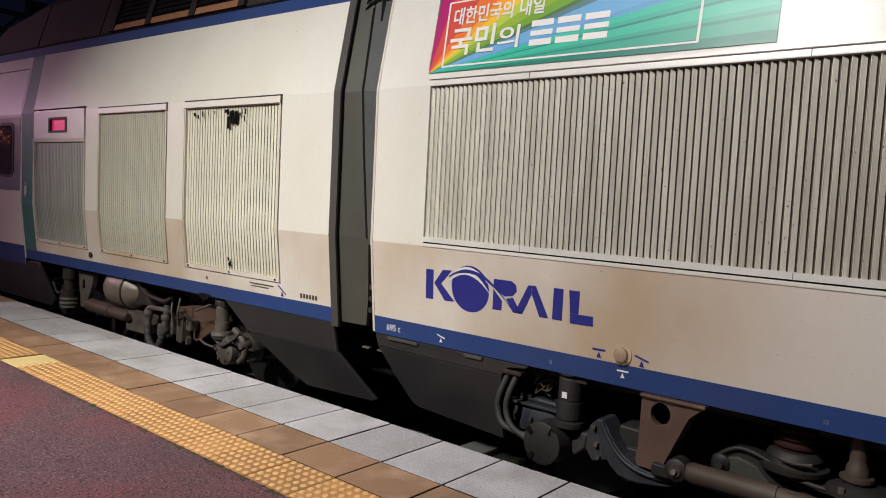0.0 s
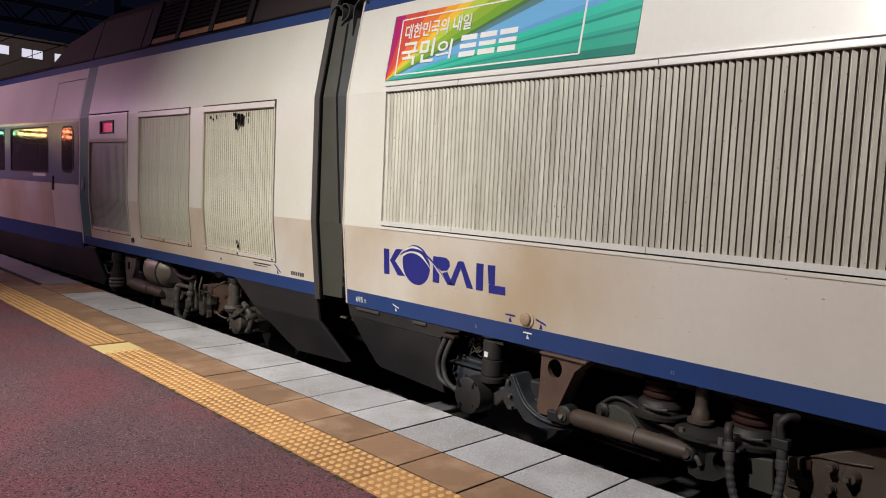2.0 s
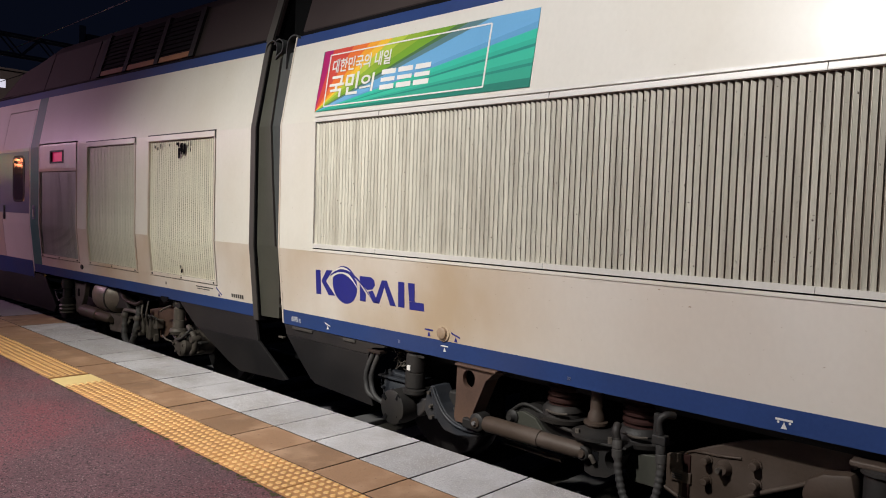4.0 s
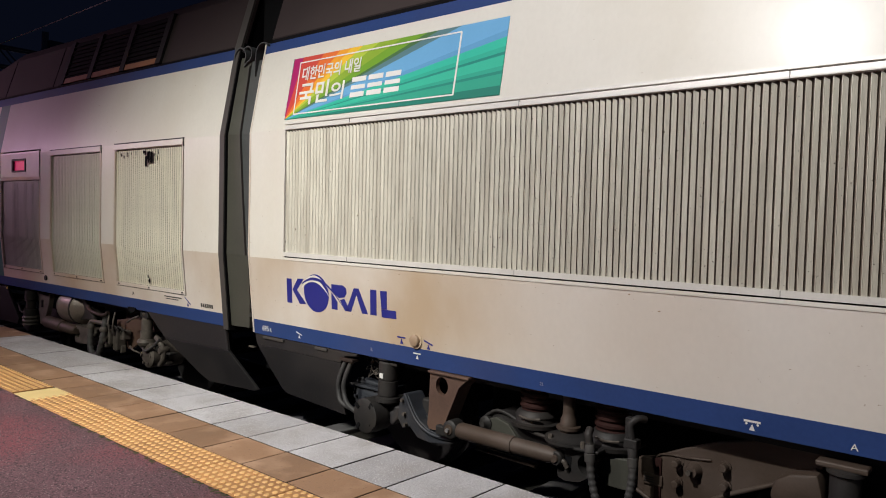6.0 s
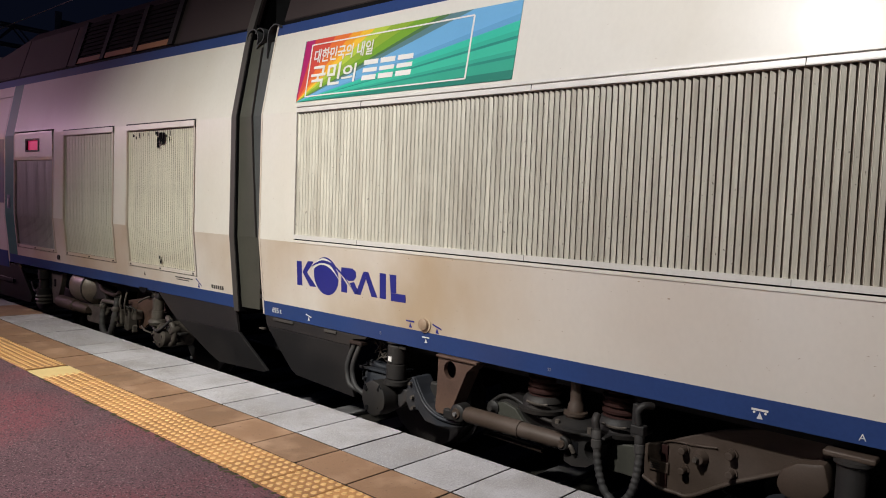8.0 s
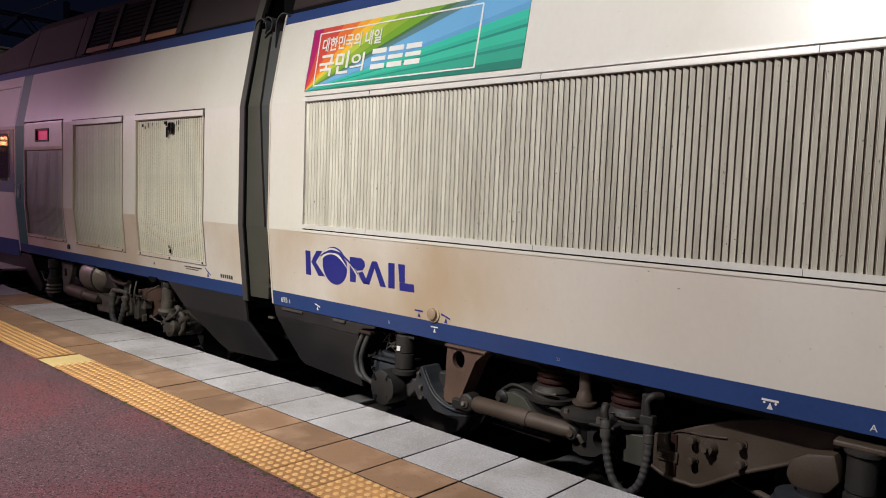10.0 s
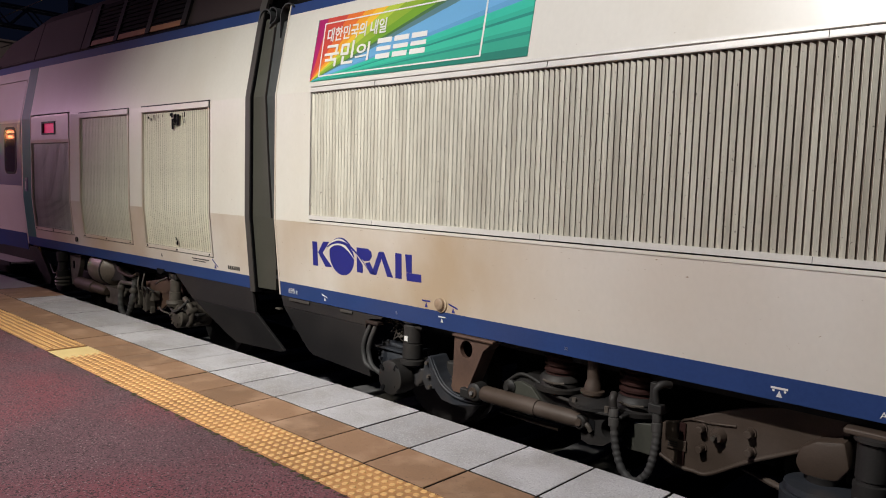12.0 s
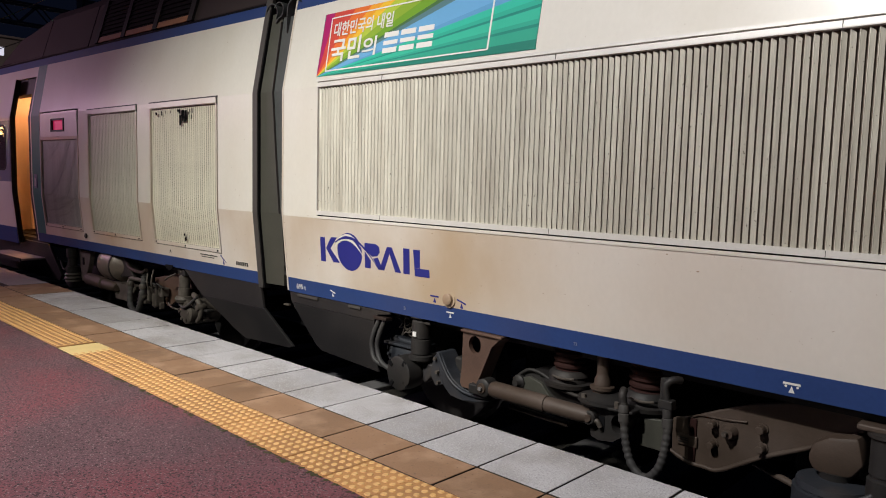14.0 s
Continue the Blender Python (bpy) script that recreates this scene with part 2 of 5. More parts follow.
def part(name, bm, mat, parent, label="", smooth=None):
    """One mesh under a thing or a part; the bmesh is in the plan's coordinates."""
    me = bpy.data.meshes.new(name)
    org = ORIGIN[parent.name]
    bmesh.ops.translate(bm, vec=-org, verts=bm.verts)
    bmesh.ops.recalc_face_normals(bm, faces=bm.faces)
    bm.to_mesh(me)
    bm.free()
    for m in (mat if isinstance(mat, (list, tuple)) else [mat]):
        me.materials.append(m)
    ob = new(name, me)
    ob.parent = parent
    ORIGIN[ob.name] = org
    if smooth:
        me.polygons.foreach_set("use_smooth", [True] * len(me.polygons))
        me.set_sharp_from_angle(angle=radians(smooth))
    if label:
        ob["label"] = label
    return ob


def single(name, bm, mat, label, category, kind="", smooth=None):
    """A top-level thing of one mesh."""
    me = bpy.data.meshes.new(name)
    bmesh.ops.recalc_face_normals(bm, faces=bm.faces)
    bm.to_mesh(me)
    bm.free()
    me.materials.append(mat)
    ob = new(name, me)
    ORIGIN[ob.name] = Vector((0, 0, 0))
    if smooth:
        me.polygons.foreach_set("use_smooth", [True] * len(me.polygons))
        me.set_sharp_from_angle(angle=radians(smooth))
    return tagged(ob, label, category, "", kind)


def box(x0, x1, y0, y1, z0, z1, bevel=0.0, bm=None):
    bm2 = bmesh.new()
    bmesh.ops.create_cube(bm2, size=1, matrix=Matrix.Translation(((x0 + x1) / 2, (y0 + y1) / 2, (z0 + z1) / 2)) @ Matrix.Diagonal((x1 - x0, y1 - y0, z1 - z0, 1)))
    if bevel:
        bmesh.ops.bevel(bm2, geom=bm2.edges[:], offset=bevel, segments=2, affect="EDGES", profile=0.5)
    return merged(bm, bm2)


def merged(bm, bm2):
    if bm is None:
        return bm2
    me = bpy.data.meshes.new("tmp")
    bm2.to_mesh(me)
    bm2.free()
    bm.from_mesh(me)
    bpy.data.meshes.remove(me)
    return bm


def prism(points, y0, y1, bevel=0.0, bm=None):
    """A plate with the outline points (x, z), from y0 to y1."""
    bm2 = bmesh.new()
    a = [bm2.verts.new((x, y0, z)) for x, z in points]
    f = bm2.faces.new(a)
    r = bmesh.ops.extrude_face_region(bm2, geom=[f])
    bmesh.ops.translate(bm2, vec=(0, y1 - y0, 0), verts=[v for v in r["geom"] if isinstance(v, bmesh.types.BMVert)])
    if bevel:
        bmesh.ops.bevel(bm2, geom=bm2.edges[:], offset=bevel, segments=2, affect="EDGES", profile=0.5)
    return merged(bm, bm2)


def rod(a, b, r, r2=None, seg=20, bevel=0.0, bm=None):
    """A round bar from a to b."""
    a, b = Vector(a), Vector(b)
    bm2 = bmesh.new()
    m = Matrix.Translation((a + b) / 2) @ (b - a).to_track_quat("Z", "Y").to_matrix().to_4x4()
    bmesh.ops.create_cone(bm2, cap_ends=True, segments=seg, radius1=r, radius2=r if r2 is None else r2, depth=(b - a).length, matrix=m)
    if bevel:
        rim = [e for e in bm2.edges if any(len(f.verts) > 4 for f in e.link_faces)]
        bmesh.ops.bevel(bm2, geom=rim, offset=bevel, segments=2, affect="EDGES", profile=0.5)
    return merged(bm, bm2)


def lathe(a, b, rings, seg=24, bm=None):
    """A turned body along a to b; rings are (share of the way, radius)."""
    a, b = Vector(a), Vector(b)
    q = (b - a).to_track_quat("Z", "Y").to_matrix()
    bm2 = bmesh.new()
    loops = []
    for s, r in rings:
        loops.append([bm2.verts.new(a + (b - a) * s + q @ Vector((r * math.cos(k * math.tau / seg), r * math.sin(k * math.tau / seg), 0))) for k in range(seg)])
    for p, n in zip(loops, loops[1:]):
        for k in range(seg):
            bm2.faces.new((p[k], p[(k + 1) % seg], n[(k + 1) % seg], n[k]))
    bm2.faces.new(loops[0])
    bm2.faces.new(loops[-1])
    return merged(bm, bm2)


def hose(points, r, seg=10, ribs=0, bm=None, steps=8):
    """A bent pipe through points; ribs: corrugations per metre."""
    pts = [Vector(p) for p in points]
    path = []
    for i in range(len(pts) - 1):
        p0, p1, p2, p3 = pts[max(i - 1, 0)], pts[i], pts[i + 1], pts[min(i + 2, len(pts) - 1)]
        for k in range(steps):
            t = k / steps
            path.append(0.5 * ((2 * p1) + (p2 - p0) * t + (2 * p0 - 5 * p1 + 4 * p2 - p3) * t * t + (3 * p1 - p0 - 3 * p2 + p3) * t ** 3))
    path.append(pts[-1])
    if ribs:
        fine = []
        for p, n in zip(path, path[1:]):
            c = max(1, int((n - p).length * ribs * 4))
            fine += [p.lerp(n, k / c) for k in range(c)]
        path = fine + [path[-1]]
    bm2 = bmesh.new()
    loops = []
    side = Vector((0, 1, 0))
    for i, p in enumerate(path):
        d = (path[min(i + 1, len(path) - 1)] - path[max(i - 1, 0)]).normalized()
        u = d.cross(side)
        u = u.normalized() if u.length > 0.05 else d.cross(Vector((1, 0, 0))).normalized()
        w = d.cross(u)
        rr = r * (1 + (0.16 if ribs and i % 4 < 2 else 0))
        loops.append([bm2.verts.new(p + rr * (math.cos(k * math.tau / seg) * u + math.sin(k * math.tau / seg) * w)) for k in range(seg)])
    for a, b in zip(loops, loops[1:]):
        for k in range(seg):
            bm2.faces.new((a[k], a[(k + 1) % seg], b[(k + 1) % seg], b[k]))
    bm2.faces.new(loops[0])
    bm2.faces.new(loops[-1])
    return merged(bm, bm2)


# ---- the train's cross-section ----
PROFILE = [(-0.2, 3.60), (0.35, 3.552), (1.02, 3.478), (2.03, 3.466), (2.62, 3.57), (2.80, 3.605), (2.95, 3.65)]
AXIS = 4.88


def side_y(z):
    for (z0, y0), (z1, y1) in zip(PROFILE, PROFILE[1:]):
        if z <= z1:
            return y0 + (y1 - y0) * (z - z0) / (z1 - z0)
    return PROFILE[-1][1]


def skin(x0, x1, z0, z1, holes=(), proud=0.0, thick=0.03):
    """A curved panel of the car's side with rectangular holes (x0, x1, z0, z1)."""
    xs = sorted({x0, x1, *[h[0] for h in holes], *[h[1] for h in holes]})
    zs = sorted({z0, z1, *[h[2] for h in holes], *[h[3] for h in holes], *[z for z, y in PROFILE if z0 < z < z1]})
    xs, zs = [x for x in xs if x0 <= x <= x1], [z for z in zs if z0 <= z <= z1]
    bm = bmesh.new()
    grid = {(i, j): bm.verts.new((x, side_y(z) - proud, z)) for i, x in enumerate(xs) for j, z in enumerate(zs)}
    for i in range(len(xs) - 1):
        for j in range(len(zs) - 1):
            cx, cz = (xs[i] + xs[i + 1]) / 2, (zs[j] + zs[j + 1]) / 2
            if any(h[0] < cx < h[1] and h[2] < cz < h[3] for h in holes):
                continue
            bm.faces.new((grid[i, j], grid[i + 1, j], grid[i + 1, j + 1], grid[i, j + 1]))
    for v in [v for v in bm.verts if not v.link_faces]:
        bm.verts.remove(v)
    r = bmesh.ops.extrude_face_region(bm, geom=bm.faces[:])
    bmesh.ops.translate(bm, vec=(0, thick, 0), verts=[v for v in r["geom"] if isinstance(v, bmesh.types.BMVert)])
    return bm


def on_side(outline, proud=0.002, thick=0.0015, bm=None):
    """A thin printed shape (x, z) that lies on the car's side."""
    bm2 = bmesh.new()
    a = [bm2.verts.new((x, side_y(z) - proud, z)) for x, z in outline]
    b = [bm2.verts.new((x, side_y(z) - proud + thick, z)) for x, z in outline]
    bm2.faces.new(a)
    bm2.faces.new(list(reversed(b)))
    n = len(a)
    for k in range(n):
        bm2.faces.new((a[k], a[(k + 1) % n], b[(k + 1) % n], b[k]))
    return merged(bm, bm2)


def ribbon(points, y0, y1, thick=0.008):
    """A thin bent sheet along points (x, z), from y0 to y1."""
    bm = bmesh.new()
    n = len(points)
    rows = []
    for i, (x, z) in enumerate(points):
        a, b = points[max(i - 1, 0)], points[min(i + 1, n - 1)]
        d = Vector((b[0] - a[0], b[1] - a[1])).normalized()
        u = (-d.y * thick, d.x * thick)
        rows.append([bm.verts.new(p) for p in ((x, y0, z), (x, y1, z), (x + u[0], y1, z + u[1]), (x + u[0], y0, z + u[1]))])
    for p, q in zip(rows, rows[1:]):
        for k in range(4):
            bm.faces.new((p[k], p[(k + 1) % 4], q[(k + 1) % 4], q[k]))
    bm.faces.new(rows[0])
    bm.faces.new(rows[-1])
    return bm


def shell(parent, x0, x1, roof_from):
    """The parts of a car body that the louvred side does not cover: roof, far side, ends and floor."""
    roof = [(AXIS, 3.66), (4.4, 3.63), (4.08, 3.54), (3.91, 3.45), (3.80, 3.33), (3.655, 2.835)]
    bm = bmesh.new()
    loops = [[bm.verts.new((x, y, 2.835 + (z - 2.835) * s)) for y, z in roof] for x, s in roof_from]
    for p, q in zip(loops, loops[1:]):
        for k in range(len(roof) - 1):
            bm.faces.new((p[k], p[k + 1], q[k + 1], q[k]))
    r = bmesh.ops.extrude_face_region(bm, geom=bm.faces[:])
    bmesh.ops.translate(bm, vec=(0, 0.02, -0.03), verts=[v for v in r["geom"] if isinstance(v, bmesh.types.BMVert)])
    part("roof", bm, ROOFP, parent, "grey-brown painted roof fairing", 25)
    far = [(2 * AXIS - 3.545, 0.36), (2 * AXIS - 3.47, 1.5), (2 * AXIS - 3.6, 2.8), (AXIS, 2.86)]
    bm = bmesh.new()
    loops = [[bm.verts.new((x, y, z)) for y, z in far] for x in (x0, x1)]
    for k in range(len(far) - 1):
        bm.faces.new((loops[0][k], loops[0][k + 1], loops[1][k + 1], loops[1][k]))
    r = bmesh.ops.extrude_face_region(bm, geom=bm.faces[:])
    bmesh.ops.translate(bm, vec=(0, -0.04, 0), verts=[v for v in r["geom"] if isinstance(v, bmesh.types.BMVert)])
    part("far_side", bm, CREAM, parent)
    part("underframe", box(x0 + 0.1, x1 - 0.1, 3.72, 2 * AXIS - 3.6, 0.30, 0.42), DARK, parent)
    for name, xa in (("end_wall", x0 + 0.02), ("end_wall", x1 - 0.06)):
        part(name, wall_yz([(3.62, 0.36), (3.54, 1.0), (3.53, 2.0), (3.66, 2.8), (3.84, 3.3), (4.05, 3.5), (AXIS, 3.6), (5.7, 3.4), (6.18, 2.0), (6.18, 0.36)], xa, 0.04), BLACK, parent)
    # black box paints the shade of the slot between the cove stripe and the roof fairing
    part("gutter_shade", box(x0, x1, 3.66, 3.74, 2.77, 2.85), BLACK, parent)


def wall_yz(points, x, thick):
    bm = bmesh.new()
    f = bm.faces.new([bm.verts.new((x, y, z)) for y, z in points])
    r = bmesh.ops.extrude_face_region(bm, geom=[f])
    bmesh.ops.translate(bm, vec=(thick, 0, 0), verts=[v for v in r["geom"] if isinstance(v, bmesh.types.BMVert)])
    return bm


def slat_mesh(z0, z1, pitch, deep, valley):
    """A louvre blade: a narrow front lip and a face that slants inwards; its top end is cut back, and it follows the side's bend."""
    face = -deep * 0.78
    cut = [(0, 0.004), (0, -deep), (0.085, -deep), (0.115, face), (0.62, face + valley), (0.62, face + valley + 0.0025), (0.06, face + 0.004), (0.04, 0.004)]
    zs = [z0] + [z for z, y in PROFILE if z0 < z < z1] + [z1]
    bm = bmesh.new()
    loops = []
    for z in zs:
        loop = []
        for x, y in cut:
            low = 1.6 * (y + deep) if z == z1 else 0
            loop.append(bm.verts.new((x * pitch, side_y(z) + 0.022 + y, z - low)))
        loops.append(loop)
    n = len(loops[0])
    for a, b in zip(loops, loops[1:]):
        for k in range(n):
            bm.faces.new((a[k], a[(k + 1) % n], b[(k + 1) % n], b[k]))
    bm.faces.new(loops[0])
    bm.faces.new(list(reversed(loops[-1])))
    bmesh.ops.recalc_face_normals(bm, faces=bm.faces)
    return bm


def louvre(parent, name, x0, x1, z0, z1, pitch, mat, label, seams=(), deep=0.013, valley=0.008, rim=None, below=0.035, above=0.045, screws=3, side=0.018):
    w = side
    org = ORIGIN[parent.name]
    fr = skin(x0 - w, x1 + w, z0 - below, z1 + above, [(x0, x1, z0, z1)], 0.004, 0.05)
    lv = part(name, fr, rim or TRIM, parent, label)
    part("backing", skin(x0, x1, z0, z1, (), -0.034, 0.012), SLATBACK, lv)
    n = round((x1 - x0) / pitch)
    p = (x1 - x0) / n
    bm = slat_mesh(z0, z1 - 0.002, p, deep, valley)
    me = bpy.data.meshes.new("slat")
    bm.to_mesh(me)
    bm.free()
    me.materials.append(mat)
    for k in range(n):
        ob = new("slat", me)
        ob.parent = lv
        ob.location = Vector((x0 + (k + 0.06) * p, 0, 0)) - org
    # screws along the lower rail and joints in the rails
    for k in range(screws):
        x = x0 + 0.03 + (x1 - x0 - 0.06) * k / 2
        part("screw", rod((x, side_y(z0 - 0.018) - 0.012, z0 - 0.018), (x, side_y(z0) + 0.01, z0 - 0.018), 0.008, seg=8), DARK, lv)
    for x in seams:
        for za, zb in ((z1 + 0.001, z1 + above + 0.001), (z0 - below - 0.001, z0 - 0.001)):
            part("joint", box(x - 0.0012, x + 0.0012, side_y(za) - 0.0055, side_y(za) + 0.01, za, zb), FRAMEGREY, lv)
    return lv


def text_mesh(name, body, size, at, tilt, mat, parent, width=None, align="LEFT", bold=0.0):
    cu = bpy.data.curves.new(name, "FONT")
    cu.body, cu.size, cu.align_x, cu.extrude, cu.offset = body, size, align, 0.0008, bold
    tmp = bpy.data.objects.new(name, cu)
    scene.collection.objects.link(tmp)
    bpy.context.view_layer.update()
    me = bpy.data.meshes.new_from_object(tmp.evaluated_get(bpy.context.evaluated_depsgraph_get()))
    bpy.data.objects.remove(tmp)
    if width and len(me.vertices):
        xs = [v.co.x for v in me.vertices]
        s = width / (max(xs) - min(xs))
        me.transform(Matrix.Translation((-min(xs) * s, 0, 0)) @ Matrix.Diagonal((s, 1, 1, 1)))
    me.transform(pose(*at, tilt, 0, 0))
    me.transform(Matrix.Translation(-ORIGIN[parent.name]))
    me.materials.clear()
    me.materials.append(mat)
    ob = new(name, me)
    ob.parent = parent
    ORIGIN[ob.name] = ORIGIN[parent.name]
    return ob


LOWER, UPPER = 95.7, 80.1


# ---- power car ----
def power_car():
    car = thing("power_car", (-5.1, 3.465, 0), "cream locomotive car with blue stripes and a wide side louvre", "train car", "cars of the train")
    X0, X1 = -5.062, 16.5
    part("side_wall", skin(X0, X1, 1.02, 2.69, [(-4.604, 0.547, 1.0, 2.063)]), CREAM, car, "cream side wall", 3)
    part("lower_wall", skin(X0, X1, 0.495, 1.012), GRIMY_SHADED, car, "cream lower wall with brown grime and painted shade", 3)
    part("wall_joint", skin(X0, -4.604, 1.012, 1.02), CREAM, car)
    part("stripe", skin(X0, X1, 0.375, 0.495), BLUE, car, "blue stripe along the sill")
    part("cove_stripe", skin(X0, X1, 2.69, 2.775), BLUE, car, "blue stripe under the roof")
    part("rain_strip", skin(-4.62, X1, 2.066, 2.084, (), 0.007, 0.02), TRIM, car)
    shell(car, X0, X1, [(X0, 1), (X1, 1)])
    louvre(car, "louvre", -4.597, 0.54, 1.072, 2.024, 0.0362, LOUVRE, "long grey-beige louvre in an aluminium frame", (-3.86, -2.40, -0.934), below=0.032, above=0.034, screws=0, side=0.006)
    part("rail_gap", skin(-4.60, 0.545, 1.028, 1.0395, (), -0.006, 0.02), BLACK, car)
    part("lower_rail", skin(-4.60, X1, 1.0115, 1.031, (), 0.005, 0.03), CREAM, car)
    poster(car)
    logo(car)
    # leaning end edge and end seal
    for za, zb in ((0.38, 0.95), (0.95, 2.0), (2.0, 2.775)):
        part("edge_trim", skin(X0 - 0.012, X0 + 0.006, za, zb, (), 0.004, 0.05), GRIMY_SHADED, car)
    part("skirt_band", prism([(-5.06, 0.37), (-3.80, 0.368), (-3.82, 0.35), (-3.94, 0.335), (-3.985, 0.28), (-5.03, 0.285)], 3.555, 3.585, 0.004), SKIRTGREY, car, "dusty upper band of the skirt")
    skirt = prism([(-5.03, 0.283), (-3.985, 0.278), (-4.00, 0.20), (-3.985, -0.12), (-4.68, -0.08), (-4.74, -0.05), (-4.88, 0.10)], 0, 0.03, 0.004)
    for v in skirt.verts:
        v.co.y += 3.557 + max(0, 0.28 - v.co.z) * 0.15
    s = part("skirt", skirt, DARK, car, "dark grey skirt panel, dusty")
    part("hinge", box(-4.93, -4.66, 3.54, 3.56, 0.345, 0.366, 0.003), FRAMEGREY, s)
    part("hinge", box(-4.27, -4.13, 3.54, 3.56, 0.345, 0.366, 0.003), FRAMEGREY, s)
    markings(car)
    bogie_front(car)
    return car


def poster(car):
    base = part("poster", on_side([(-4.632, 2.104), (-2.553, 2.104), (-2.556, 2.592), (-4.640, 2.592)], 0.003, 0.002), paint("poster_teal", (0.02, 0.28, 0.21)), car, "rainbow-coloured advertising sticker with white writing")
    xa, xb, za, zb = -4.63, -2.555, 2.105, 2.591
    W, H = xb - xa, zb - za
    # the boundaries of the fan on the border of the sticker, from the upper corner on, and the colour between them
    fan = [(("t", 0.0), (0.42, 0.015, 0.14)), (("t", 0.055), (0.62, 0.07, 0.05)), (("t", 0.17), (0.78, 0.17, 0.035)), (("t", 0.26), (0.85, 0.36, 0.03)),
           (("t", 0.32), (0.88, 0.52, 0.04)), (("t", 0.38), (0.46, 0.58, 0.06)), (("t", 0.46), (0.27, 0.42, 0.04)), (("t", 0.57), (0.17, 0.36, 0.03)), (("t", 0.68), (0.07, 0.17, 0.06)),
           (("t", 0.73), (0.10, 0.21, 0.24)), (("t", 0.82), (0.15, 0.40, 0.68)), (("r", 0.83), (0.12, 0.34, 0.60)), (("r", 0.74), (0.035, 0.50, 0.36)), (("r", 0.62), (0.03, 0.42, 0.30)),
           (("r", 0.55), (0.015, 0.24, 0.20)), (("r", 0.51), (0.04, 0.48, 0.33)), (("r", 0.37), (0.03, 0.38, 0.27)), (("r", 0.31), (0.015, 0.24, 0.19)), (("r", 0.27), (0.03, 0.36, 0.25)), (("r", 0.12), (0.015, 0.20, 0.15)), (("r", 0.0), None)]

    def border(w):
        return (xa + W * w[1], zb) if w[0] == "t" else (xb, za + H * w[1])

    for (a, col), (b, nxt) in zip(fan, fan[1:]):
        pts = [(xa, za), border(b)] + ([(xb, zb)] if a[0] == "t" and b[0] == "r" else []) + [border(a)]
        part("colour_ray", on_side(pts, 0.005, 0.0015), paint("ray", col), base)
    # thin white line frame
    for o in ([(-4.53, 2.136), (-2.915, 2.136), (-2.915, 2.146), (-4.53, 2.146)], [(-4.545, 2.545), (-2.92, 2.545), (-2.92, 2.555), (-4.545, 2.555)],
              [(-4.53, 2.14), (-4.518, 2.14), (-4.535, 2.55), (-4.547, 2.55)], [(-2.925, 2.14), (-2.912, 2.14), (-2.914, 2.55), (-2.927, 2.55)]):
        part("white_line", on_side(o, 0.0075, 0.0015), WHITE, base)
    torn = random.Random(3)
    for k in range(9):
        z, h, w = torn.uniform(2.14, 2.52), torn.uniform(0.008, 0.025), torn.uniform(0.008, 0.02)
        part("torn_edge", on_side([(-4.645, z), (-4.645 + w, z + 0.3 * h), (-4.642 + 0.6 * w, z + h), (-4.645, z + h)], 0.007, 0.001), CREAM, base)
    y = lambda z: side_y(z) - 0.009
    text_mesh("writing", "대한민국의 내일", 0.118, (-4.49, y(2.41), 2.41), UPPER, WHITE, base, 0.66, bold=0.002)
    text_mesh("writing", "국민", 0.19, (-4.49, y(2.222), 2.222), UPPER, WHITE, base, 0.345, bold=0.004)
    text_mesh("writing", "의", 0.15, (-4.125, y(2.228), 2.228), UPPER, WHITE, base, 0.15, bold=0.002)
    # white bars in place of the operator's name
    for k in range(3):
        x = -3.90 + k * 0.172
        for xa_, xb_, z0, z1 in ((0, 0.145, 2.214, 2.250), (0.0, 0.145, 2.272, 2.302), (0.0, 0.145, 2.326, 2.362)):
            part("white_bar", on_side([(x + xa_, z0), (x + xb_, z0), (x + xb_, z1), (x + xa_, z1)], 0.0075, 0.0015), WHITE, base)


